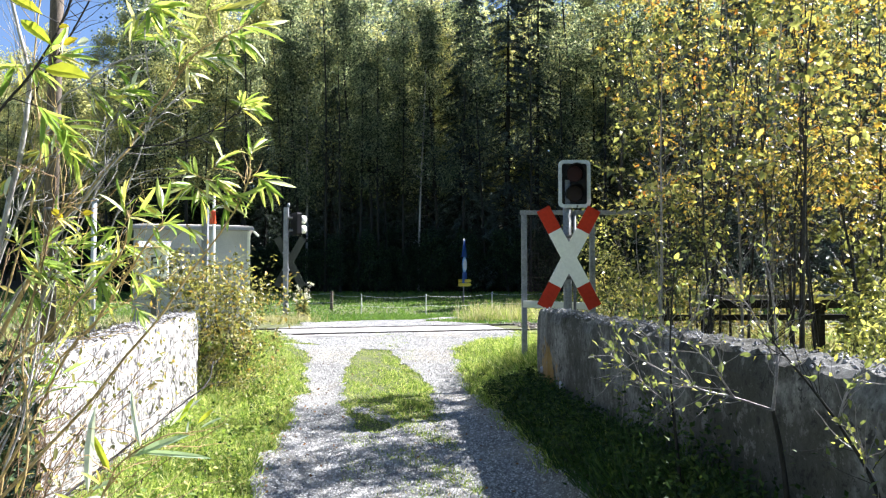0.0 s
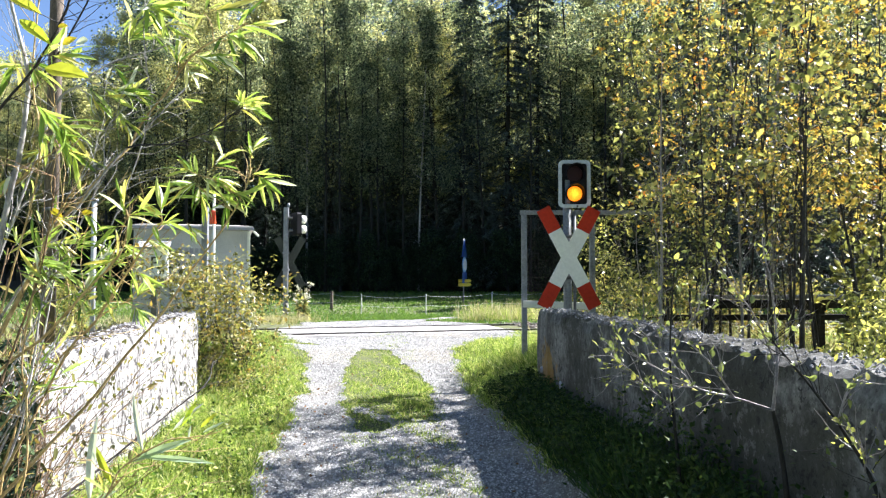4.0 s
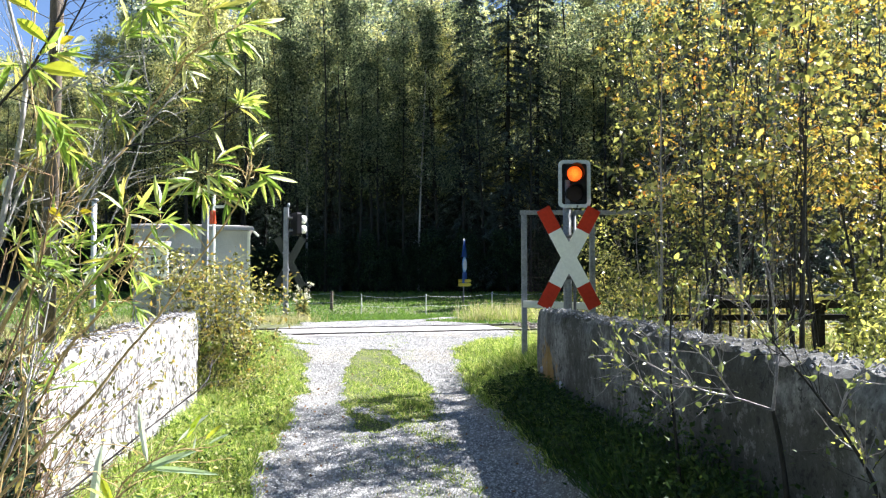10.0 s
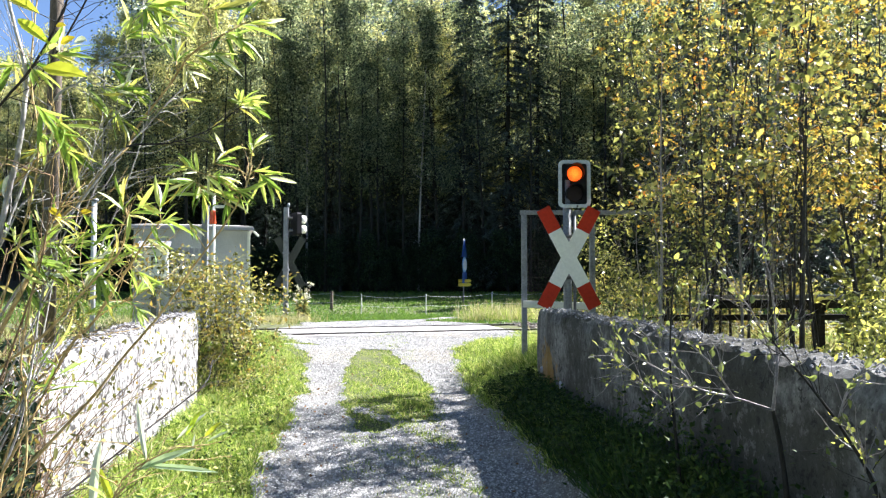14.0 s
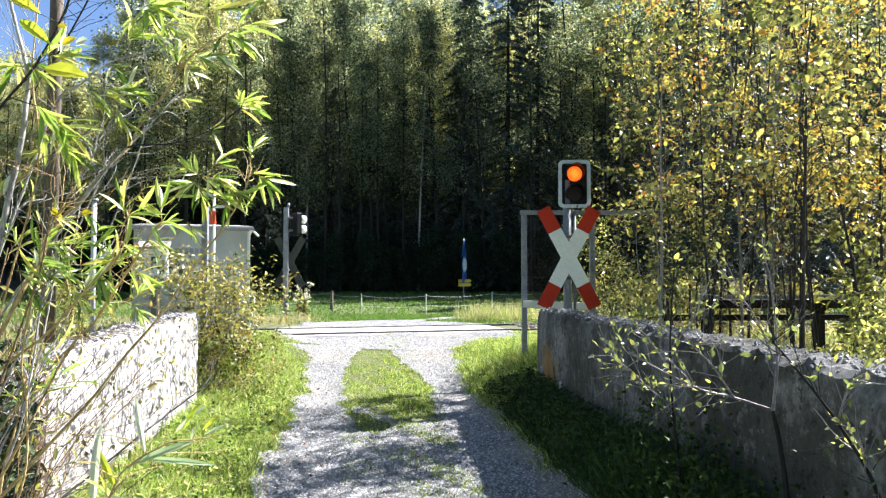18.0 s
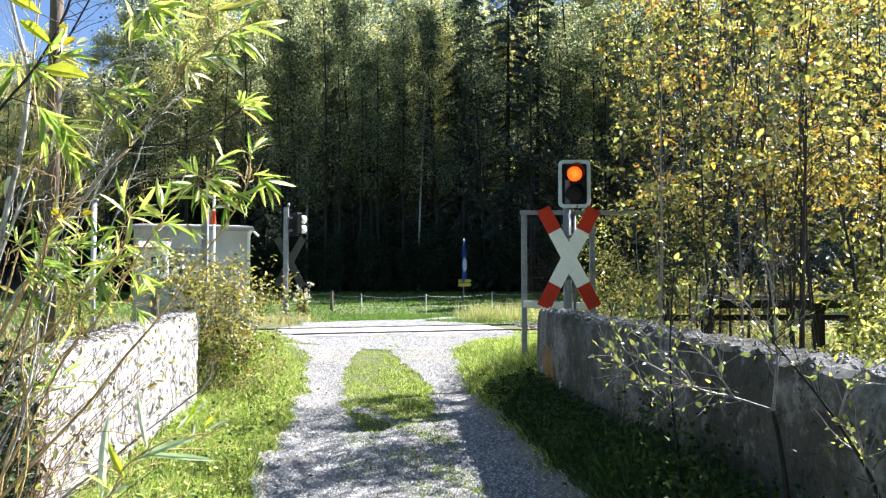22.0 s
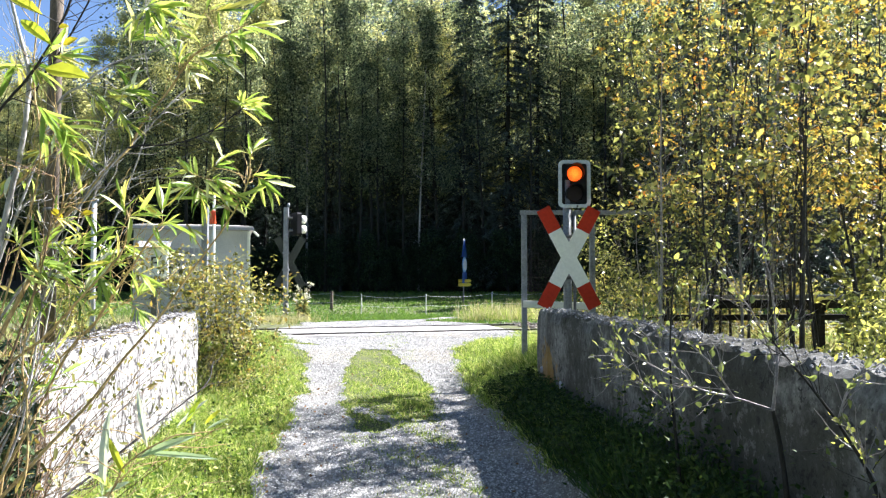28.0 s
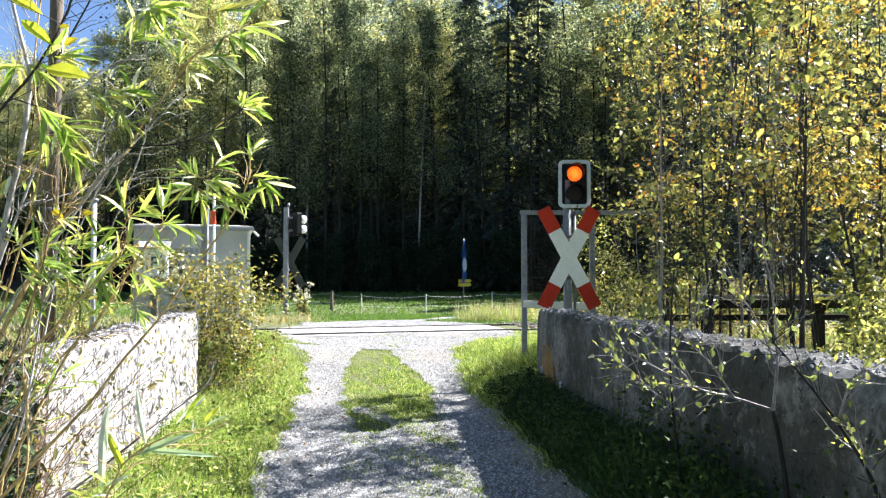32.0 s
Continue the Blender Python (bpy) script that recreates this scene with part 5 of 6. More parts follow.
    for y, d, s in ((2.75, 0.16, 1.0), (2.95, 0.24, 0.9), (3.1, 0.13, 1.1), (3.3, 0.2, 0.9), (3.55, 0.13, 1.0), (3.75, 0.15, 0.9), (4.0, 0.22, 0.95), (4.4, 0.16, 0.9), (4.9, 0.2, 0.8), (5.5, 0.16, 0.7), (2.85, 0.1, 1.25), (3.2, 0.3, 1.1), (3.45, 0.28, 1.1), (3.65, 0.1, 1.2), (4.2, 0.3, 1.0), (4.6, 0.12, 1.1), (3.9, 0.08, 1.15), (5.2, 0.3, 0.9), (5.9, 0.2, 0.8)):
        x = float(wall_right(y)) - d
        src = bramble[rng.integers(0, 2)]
        plant_tree("bramble", (src[0].copy(), src[1].copy()), pose(x, y, float(land(x, y)) - 0.02, 0, 0, rng.uniform(0, 360)), MAT["twig"], MAT["shadeweed"], "low bramble at the foot of the grey wall, darkened for its shade", "shrub", "brambles by the grey wall", s)
    for x, y, s in ((-4.75, 9.6, 0.45), (-5.3, 9.6, 0.5), (-3.95, 8.75, 0.24)):
        src = dense[rng.integers(0, 2)]
        plant_tree("green_shrub", (src[0].copy(), src[1].copy()), pose(x, y, float(land(x, y)) - 0.05, 0, 0, rng.uniform(0, 360)), MAT["twig"], MAT["greenleaf"], "low yellow-green shrub behind the pale wall", "shrub", "shrubs by the pale wall", s)
    for x, y, s in ((-3.3, 9.5, 0.62), (-3.02, 9.2, 0.74), (-2.8, 9.5, 0.74), (-3.1, 8.75, 0.64), (-2.55, 9.3, 0.74), (-2.48, 9.1, 0.62), (-2.3, 8.95, 0.40), (-2.5, 9.35, 0.6), (-2.15, 8.6, 0.26), (-2.5, 8.55, 0.34), (-2.35, 8.2, 0.22)):
        src = loose[rng.integers(0, 3)]
        plant_tree("wall_shrub", (src[0].copy(), src[1].copy()), pose(x, y, float(land(x, y)) - 0.05, 0, 0, rng.uniform(0, 360)), MAT["twig"], MAT["bushleaf"], "twiggy shrub with olive and yellowing leaves at the wall's end", "shrub", "shrubs by the pale wall", s)


build_saplings()


def build_dead_herbs():
    """Waist-high withered herbs between the grey wall and the railway."""
    rng = np.random.default_rng(83)
    kinds = [tree_mesh(310 + s, 1.1, 0.008, 0.12, 30, 0.42, 420, 0.055, OVAL, 0.35, 0.08, 1.0, 4, 0.3, 6, 0.4) for s in range(2)]
    for k in range(26):
        x, y = rng.uniform(2.0, 5.6), rng.uniform(9.9, 12.6)
        src = kinds[k % 2]
        plant_tree("withered_herb", (src[0], src[1]), pose(x, y, float(land(x, y)) - 0.03, 0, 0, rng.uniform(0, 360)), MAT["dry"], MAT["bushleaf"], "withered waist-high herb with brown and yellow leaves", "plant", "withered herbs behind the wall", rng.uniform(0.6, 1.1))


build_dead_herbs()


# ---------------------------------------------------------------- willow close by
LEAF_MESHES = {}


def single_leaves(parent, at, way, size, shape, material, rng):
    """Leaves as objects of their own on one shared mesh."""
    key = (id(shape), material)
    if key not in LEAF_MESHES:
        LEAF_MESHES[key] = mesh_np("leaf", shape[0], shape[1])
        LEAF_MESHES[key].materials.append(MAT[material])
    way = unit(way)
    nrm = rng.normal(size=way.shape) * 0.55 + np.array([0, 0, 0.8])
    side = unit(np.cross(nrm, way))
    nrm = np.cross(way, side)
    for p, a, b, c, k in zip(at, way, side, nrm, size):
        o = new("leaf", LEAF_MESHES[key])
        o.parent = parent
        o.matrix_local = Matrix(((a[0] * k, b[0] * k, c[0] * k, p[0]), (a[1] * k, b[1] * k, c[1] * k, p[1]), (a[2] * k, b[2] * k, c[2] * k, p[2]), (0, 0, 0, 1)))


def sway_branch(name, parent, base, points, r0, r1, leaf_from, count, leaf, seed, shape=LANCE, material="willow", bark="willowbark", twigs=0, twig_len=0.25, droop=-0.25, label="", single=""):
    """A branch that can move about its base, with its leaves."""
    rng = np.random.default_rng(seed)
    path = spline(points, 7) - np.array(base)
    wood, green = Geo(), Geo()
    tube(wood, path, r0, r1, 7)
    seats = [path[int(len(path) * leaf_from):]]
    along = [np.gradient(path, axis=0)[int(len(path) * leaf_from):]]
    for k in range(twigs):
        i = rng.integers(int(len(path) * max(leaf_from - 0.1, 0.1)), len(path))
        d = unit(np.gradient(path, axis=0)[i]) + rng.normal(0, 0.55, 3)
        sub = limb_path(rng, path[i], d, twig_len * rng.uniform(0.6, 1.2), 0.35, 0.15, 6)
        tube(wood, sub, r1 * 0.75, r1 * 0.3, 5)
        seats.append(sub[1:])
        along.append(np.gradient(sub, axis=0)[1:])
    seats, along = np.concatenate(seats), np.concatenate(along)
    pick = rng.integers(0, len(seats), count)
    at = seats[pick] + rng.normal(0, 0.006, (count, 3))
    way = unit(along[pick]) * 0.75 + rng.normal(0, 0.55, (count, 3)) + np.array([0, 0, droop])
    sizes = leaf * (0.55 + 1.1 * rng.random(count) ** 3)
    o = part(name, wood.mesh(name, True), MAT[bark], parent, label)
    o.location = Vector(base) - parent.location
    if single:
        single_leaves(o, at, way, sizes, shape, single, rng)
    else:
        leaves(green, at, way, sizes, shape, rng)
        part("leaves", green, MAT[material], o)["kind"] = "stuff"
    return o


def leaf_between(parent, a, b, width, material, shape=LANCE, face=(0.1, -1.0, 0.5)):
    """One leaf from a to b, in metres of the parent's space, with its own width against the shape's."""
    key = (id(shape), material)
    if key not in LEAF_MESHES:
        LEAF_MESHES[key] = mesh_np("leaf", shape[0], shape[1])
        LEAF_MESHES[key].materials.append(MAT[material])
    a, b = Vector(a), Vector(b)
    k = (b - a).length
    way = (b - a) / k
    side = Vector(face).cross(way).normalized()
    nrm = way.cross(side)
    o = new("leaf", LEAF_MESHES[key])
    o.parent = parent
    m = Matrix((way * k, side * k * width, nrm * k)).transposed().to_4x4()
    m.translation = a
    o.matrix_local = m
    return o


def tufted_branch(parent, points, r0, r1, bark, tufts, seed, single, base=None):
    """A branch that can move about its base; tufts: where leaves fan out, which way (x, z), how many, how long."""
    rng = np.random.default_rng(seed)
    base = np.array(points[0] if base is None else base)
    pts = [np.array(q, dtype=float) for q in points]
    gap = np.linalg.norm(pts[1] - pts[0])
    if gap > 0.4:
        bend = pts[1] - unit(pts[2] - pts[1]) * gap * 0.5
        pts[1:1] = [pts[0] * (1 - u) ** 2 + bend * 2 * u * (1 - u) + pts[1] * u * u for u in (0.4, 0.75)]
    path = spline(pts, 7) - base
    path[2:-1] += rng.normal(0, 0.0004, path[2:-1].shape)
    wood = Geo()
    tube(wood, path, r0 * 0.95, r1, 7)
    for q in range(8 if single else 15):
        i = rng.integers(len(path) // 3, len(path) - 2)
        d = unit(path[i + 1] - path[i]) + rng.normal(0, 0.5, 3)
        tube(wood, limb_path(rng, path[i], d, rng.uniform(0.06, 0.2 if single else 0.32), 0.5, 0.1, 6), 0.0013, 0.0005, 4)
    at, way, size = [], [], []
    for x, y, z, dx, dz, n, length in tufts:
        hub = np.array((x, y, z)) - base
        i = int(np.argmin(np.linalg.norm(path - hub, axis=1)))
        i = max(i - 2, 0)
        main = unit(np.array((dx, rng.normal(0, 0.3), dz)))
        if np.linalg.norm(hub - path[i]) > 0.01:
            tube(wood, spline([path[i], (path[i] + hub) / 2 + rng.normal(0, 0.006, 3), hub, hub + main * length * 0.35], 4), 0.0019, 0.0008, 5)
        for q in range(int(n * 1.5)):
            u = rng.uniform(-0.1, 0.45)
            at.append(hub + main * length * u)
            way.append(main + rng.normal(0, 0.55, 3) + np.array((0, 0, -0.08)))
            size.append(length * rng.uniform(0.5, 1.1))
    o = part("branch", wood.mesh("branch", True), MAT[bark], parent)
    o.location = Vector(base) - parent.location
    if at and single:
        single_leaves(o, np.array(at), np.array(way), np.array(size), LANCE, "willow_one", rng)
    elif at:
        g = Geo()
        leaves(g, np.array(at), np.array(way), np.array(size), LANCE, rng)
        part("leaves", g, MAT["willow"], o)["kind"] = "stuff"
    return o


def build_willow():
    root = Vector((-1.68, 2.05, float(land(-1.68, 2.05))))
    w = thing("willow_bush", Matrix.Translation(root), "willow bush with long narrow green leaves close by", "bush")
    b = {}
    near = ("low", "mid", "reach", "cluster")

    def grow(key, r0, r1, bark, points, tufts=()):
        base = (-1.68, 2.1, 0.45) if key in ("reach", "hook") else None
        b[key] = tufted_branch(w, points, r0, r1, bark, tufts, 300 + len(b), key in near, base)

    grow("low", 0.0065, 0.002, "willowbark", [(-1.66, 2, 0.45), (-1.206, 2.05, 0.935), (-1.085, 2.08, 1.078), (-1.007, 2.11, 1.172), (-0.934, 2.14, 1.281), (-0.833, 2.17, 1.413), (-0.762, 2.21, 1.539), (-0.671, 2.24, 1.677), (-0.62, 2.27, 1.784), (-0.603, 2.3, 1.868)],
         [(-0.77, 2.27, 1.845, -0.7, 0.3, 8, 0.105), (-0.757, 2.27, 1.801, 0.15, -1, 10, 0.1), (-0.722, 2.3, 1.873, 0.7, 0.8, 7, 0.09), (-0.74, 2.27, 1.831, 1, -0.05, 11, 0.115), (-0.664, 2.27, 1.796, 1, -0.6, 8, 0.115), (-0.607, 2.3, 1.894, 0.3, 1, 8, 0.09), (-0.594, 2.3, 1.846, 1, -0.4, 8, 0.11), (-0.778, 2.27, 1.814, -1, -0.35, 8, 0.1), (-0.694, 2.27, 1.784, 0.8, -0.9, 7, 0.1), (-0.783, 2.24, 1.689, 0.2, -0.3, 7, 0.06)])
    grow("mid", 0.008, 0.002, "willowbark", [(-1.68, 2.1, 0.45), (-1.169, 2.1, 1.546), (-1.114, 2.13, 1.686), (-1.055, 2.16, 1.763), (-1.002, 2.18, 1.85), (-0.948, 2.21, 1.92), (-0.926, 2.24, 1.995), (-0.852, 2.27, 2.114), (-0.783, 2.29, 2.229), (-0.685, 2.32, 2.303), (-0.63, 2.35, 2.349)],
         [(-0.783, 2.29, 2.225, 1, -0.25, 7, 0.1), (-0.685, 2.32, 2.303, 1, -0.5, 9, 0.13), (-0.651, 2.35, 2.338, 1, 0.1, 8, 0.13), (-0.764, 2.32, 2.38, 1, 0.05, 7, 0.12), (-0.81, 2.29, 2.204, 0.35, -1, 6, 0.09), (-0.831, 2.29, 2.204, -0.1, 1, 5, 0.07), (-0.735, 2.29, 2.24, 0.8, -0.5, 6, 0.1)])
    grow("second", 0.005, 0.0018, "palebark", [(-1.68, 2.1, 0.45), (-1.149, 2.12, 1.595), (-1.044, 2.15, 1.766), (-0.984, 2.18, 1.867), (-0.948, 2.21, 1.923), (-0.906, 2.24, 1.984), (-0.852, 2.27, 2.065), (-0.811, 2.3, 2.124)],
         [(-0.832, 2.3, 2.097, 0.7, -0.4, 3, 0.06), (-0.889, 2.24, 2.007, -0.4, 0.6, 3, 0.06)])
    grow("reach", 0.0035, 0.0012, "twig", [(-0.925, 2.15, 1.909), (-0.901, 2.18, 1.921), (-0.828, 2.21, 1.93), (-0.761, 2.24, 1.956), (-0.702, 2.27, 1.994), (-0.635, 2.3, 2.058)],
         [(-0.635, 2.3, 2.061, 0.15, 0.1, 11, 0.095), (-0.635, 2.3, 2.058, 0.9, -0.1, 6, 0.1), (-0.724, 2.27, 1.973, 0.3, 0.3, 3, 0.05)])
    grow("cluster", 0.005, 0.002, "palebark", [(-1.68, 2.1, 0.45), (-1.203, 2.15, 1.846), (-1.144, 2.17, 2.048), (-1.079, 2.19, 2.108), (-1.059, 2.21, 2.142), (-1.015, 2.24, 2.186), (-0.937, 2.26, 2.221), (-0.876, 2.28, 2.247), (-0.798, 2.3, 2.296)],
         [(-1.012, 2.21, 2.097, 1, -0.15, 9, 0.12), (-0.97, 2.24, 2.088, 1, -0.05, 9, 0.11), (-1.053, 2.19, 2.088, 0.5, -1, 7, 0.11), (-0.97, 2.26, 2.267, 0.5, 0.7, 7, 0.1), (-0.979, 2.21, 2.031, 0.5, -1, 7, 0.1), (-0.912, 2.28, 2.289, 0.8, -0.3, 6, 0.1), (-0.859, 2.28, 2.319, 0.8, -0.2, 6, 0.1), (-1.015, 2.24, 2.181, 0.6, -0.7, 6, 0.09)])
    grow("up", 0.010, 0.0045, "palebark", [(-1.70, 2, 0.45), (-1.221, 2, 1.561), (-1.183, 2, 1.746), (-1.156, 2, 1.87), (-1.143, 2, 1.972), (-1.137, 2, 2.065), (-1.144, 2, 2.12), (-1.166, 2, 2.199), (-1.195, 2, 2.31)],
         [(-1.149, 2, 2.105, -1, 0.2, 8, 0.11), (-1.133, 2, 2.113, 0.6, -0.6, 7, 0.1)])
    grow("arch", 0.0045, 0.003, "twig", [(-1.72, 1.95, 0.45), (-1.207, 1.95, 1.945), (-1.119, 1.95, 2.055), (-1.068, 1.95, 2.129), (-1.021, 1.95, 2.221), (-0.995, 1.95, 2.29)],
         [(-1.067, 1.95, 2.121, 1, 0.1, 7, 0.11), (-1.08, 1.95, 1.983, 0.8, -0.8, 7, 0.11)])
    grow("rod", 0.0032, 0.002, "willowbark", [(-1.68, 2, 0.45), (-1.146, 2, 1.638), (-1.109, 2, 1.793), (-1.103, 2, 1.917), (-1.12, 2, 2.026), (-1.125, 2, 2.113), (-1.118, 2, 2.215), (-1.111, 2, 2.31)],
         [(-1.063, 2, 1.964, 0.8, -0.9, 9, 0.11), (-1.103, 2, 1.925, 0.8, -0.3, 7, 0.1), (-1.051, 2, 1.883, 1, -0.5, 9, 0.11)])
    grow("dark", 0.004, 0.0025, "twig", [(-1.74, 2.15, 0.45), (-1.269, 2.15, 1.796), (-1.208, 2.15, 2.064), (-1.135, 2.15, 2.19), (-1.092, 2.15, 2.266), (-1.04, 2.15, 2.365)],
         [(-1.127, 2.15, 2.195, 0.9, -0.1, 6, 0.1)])
    grow("white", 0.0026, 0.0016, "palebark", [(-1.70, 2.25, 0.45), (-1.146, 2.25, 1.409), (-1.03, 2.25, 1.651), (-0.938, 2.25, 1.895), (-0.897, 2.25, 2.067), (-0.912, 2.25, 2.159), (-0.923, 2.25, 2.265), (-0.923, 2.25, 2.371), (-0.916, 2.25, 2.416)],
         [(-0.923, 2.25, 2.368, 1, -0.35, 9, 0.12), (-0.902, 2.25, 2.375, 1, -0.1, 7, 0.13), (-0.94, 2.25, 2.339, -0.8, -0.5, 5, 0.08)])
    grow("curve", 0.0032, 0.0014, "palebark", [(-1.70, 2.2, 0.45), (-1.141, 2.2, 1.564), (-1.059, 2.2, 1.751), (-1.02, 2.2, 1.853), (-1.02, 2.2, 1.938), (-1.007, 2.2, 1.983), (-0.972, 2.2, 2.024)])
    grow("hook", 0.0018, 0.0012, "palebark", [(-1.073, 2.2, 1.768), (-1.128, 2.2, 1.768), (-1.086, 2.2, 1.822), (-1.052, 2.2, 1.884), (-1.036, 2.2, 1.956), (-1.013, 2.2, 2.004)])
    grow("side", 0.005, 0.0025, "willowbark", [(-1.64, 1.95, 0.45), (-1.148, 1.95, 1.299), (-1.064, 1.95, 1.361), (-1.005, 1.95, 1.422), (-0.947, 1.95, 1.488), (-0.861, 1.95, 1.583), (-0.836, 1.95, 1.665), (-0.842, 1.95, 1.707)],
         [(-0.845, 1.95, 1.692, -0.25, 1, 6, 0.1), (-0.848, 1.95, 1.662, -0.8, -0.1, 6, 0.08), (-0.836, 1.95, 1.688, 0.9, 0.3, 5, 0.09), (-0.869, 1.95, 1.575, -0.7, -0.4, 6, 0.09), (-0.905, 1.95, 1.53, 0.5, -0.9, 6, 0.09), (-0.95, 1.95, 1.485, 0.3, 0.8, 6, 0.08)])
    grow("stick", 0.005, 0.0025, "willowbark", [(-1.58, 2.05, 0.45), (-1.133, 2.05, 1.139), (-1.065, 2.05, 1.276), (-1.024, 2.05, 1.345), (-0.968, 2.05, 1.401), (-0.916, 2.05, 1.483), (-0.864, 2.05, 1.562), (-0.824, 2.05, 1.628), (-0.781, 2.05, 1.685)],
         [(-0.784, 2.05, 1.688, -0.2, 1, 5, 0.1), (-0.804, 2.05, 1.672, 0.9, 0.15, 6, 0.1), (-0.824, 2.05, 1.633, 0.9, -0.2, 6, 0.09), (-0.864, 2.05, 1.554, 0.9, -0.7, 6, 0.09), (-0.856, 2.05, 1.444, 0.3, -0.2, 9, 0.075), (-0.912, 2.05, 1.483, -0.7, 0.5, 6, 0.08)])
    grow("wand", 0.005, 0.002, "twig", [(-1.48, 2.15, 0.45), (-1.144, 2.2, 0.862), (-1.084, 2.32, 0.921), (-1.003, 2.44, 1), (-0.946, 2.56, 1.057), (-0.859, 2.68, 1.141), (-0.87, 2.8, 1.209)])
    grow("cane", 0.004, 0.002, "dry", [(-1.58, 1.9, 0.45), (-1.122, 1.9, 1.298), (-1.077, 1.9, 1.428), (-1.036, 1.9, 1.559), (-1.007, 1.9, 1.765), (-1.019, 1.9, 1.794)],
         [(-1.021, 1.9, 1.508, -0.4, 0.6, 7, 0.09), (-1.058, 1.9, 1.574, 0.8, -0.3, 8, 0.11)])
    grow("amber", 0.0035, 0.002, "willowbark", [(-1.58, 1.9, 0.45), (-1.068, 1.9, 1.197), (-1.082, 1.9, 1.312), (-1.057, 1.9, 1.486), (-1.03, 1.9, 1.618), (-0.988, 1.9, 1.706), (-0.967, 1.9, 1.743)],
         [(-1.005, 1.9, 1.684, 0.4, -0.2, 6, 0.07), (-0.929, 1.9, 1.691, 0.5, -0.2, 4, 0.06)])
    grow("lean", 0.0045, 0.002, "willowbark", [(-1.73, 2.05, 0.45), (-1.271, 2.05, 1.72), (-1.194, 2.05, 1.791), (-1.147, 2.05, 1.839), (-1.094, 2.05, 1.927), (-1.068, 2.05, 1.967)],
         [(-1.109, 2.05, 1.891, -0.7, -0.2, 6, 0.08)])
    grow("fork", 0.0028, 0.0014, "palebark", [(-1.68, 2.1, 0.45), (-1.236, 2.1, 1.668), (-1.205, 2.1, 1.732), (-1.17, 2.1, 1.765), (-1.15, 2.1, 1.809), (-1.135, 2.1, 1.855)],
         [(-1.224, 2.1, 1.838, -0.6, -0.8, 4, 0.09)])
    grow("low_fill", 0.004, 0.002, "palebark", [(-1.63, 2.1, 0.45), (-1.164, 2.1, 1.289), (-1.15, 2.1, 1.417), (-1.121, 2.1, 1.546), (-1.09, 2.1, 1.627), (-1.059, 2.1, 1.684)],
         [(-1.219, 2.1, 1.627, -0.2, 1, 7, 0.09), (-1.17, 2.1, 1.611, 1, 0.3, 8, 0.1), (-1.106, 2.1, 1.627, 1, -0.2, 8, 0.1), (-1.049, 2.1, 1.611, 0.6, 0.6, 8, 0.09), (-1.153, 2.1, 1.546, 1, -0.5, 8, 0.1), (-1.088, 2.1, 1.546, 1, -0.3, 8, 0.1), (-1.024, 2.1, 1.562, 0.9, 0.2, 7, 0.09), (-1.193, 2.1, 1.514, 0.3, -1, 8, 0.1), (-1.055, 2.1, 1.482, 0.7, -0.4, 7, 0.08)])
    grow("back", 0.004, 0.002, "willowbark", [(-1.78, 2.5, 0.45), (-1.271, 2.5, 1.281), (-1.158, 2.5, 1.396), (-1.063, 2.5, 1.453), (-1.026, 2.5, 1.511)],
         [(-1.142, 2.5, 1.568, 0.5, 0.6, 8, 0.09), (-1.044, 2.5, 1.453, 0.6, 0.8, 9, 0.1), (-1.15, 2.5, 1.434, 0.8, -0.1, 8, 0.09), (-1.216, 2.5, 1.396, 0.9, 0.1, 7, 0.09), (-1.182, 2.5, 1.645, 0.4, -0.6, 8, 0.09), (-1.095, 2.5, 1.645, 0.5, -0.7, 7, 0.09)])
    for k, (x, top) in enumerate(((-1.20, 1.60), (-1.36, 1.62), (-1.24, 1.50))):
        b["thin%d" % k] = sway_branch("branch", w, (-1.42 + 0.03 * k, 2.2, 0.3), [(-1.42 + 0.03 * k, 2.2, 0.3), (-1.36 + 0.02 * k, 2.22, 0.9), (x - 0.05, 2.25, top - 0.4), (x, 2.3, top)], 0.005, 0.002, 0.62, 40, 0.085, 60 + k, bark=("palebark", "dry", "willowbark")[k % 3], twigs=10, twig_len=0.16, droop=0.0)
    broad = b["rod"]
    for p, q, wide, tone in (((-1.039, 1.9, 2.073), (-0.927, 1.9, 2.058), 0.75, "lime_one"), ((-1.135, 1.9, 2.263), (-1.051, 1.9, 2.223), 0.6, "lime_one"), ((-1.107, 1.9, 2.203), (-1.023, 1.9, 2.142), 0.55, "lime_one"),
                             ((-1.006, 1.9, 2.184), (-0.98, 1.9, 2.187), 1.2, "gold_one"), ((-0.993, 1.9, 2.136), (-0.958, 1.9, 2.157), 1.1, "gold_one"), ((-0.926, 1.9, 2.148), (-0.961, 1.9, 2.142), 1.3, "pale_one"),
                             ((-0.936, 1.9, 1.694), (-0.907, 1.9, 1.697), 1.0, "gold_one"), ((-1.017, 1.9, 1.706), (-0.985, 1.9, 1.684), 0.8, "gold_one")):
        off = root + broad.location
        leaf_between(broad, Vector(p) - off, Vector(q) - off, wide, tone, BROAD)
    foot = Vector((-0.80, 1.45, 0.35))
    b["sprig"] = tufted_branch(w, [foot, (-0.72, 1.45, 0.97), (-0.655, 1.45, 1.122), (-0.621, 1.45, 1.175), (-0.535, 1.45, 1.221), (-0.485, 1.45, 1.221)], 0.0035, 0.0012, "willowbark", [(-0.66, 1.46, 1.10, -0.2, 0.4, 4, 0.06)], 340, True)
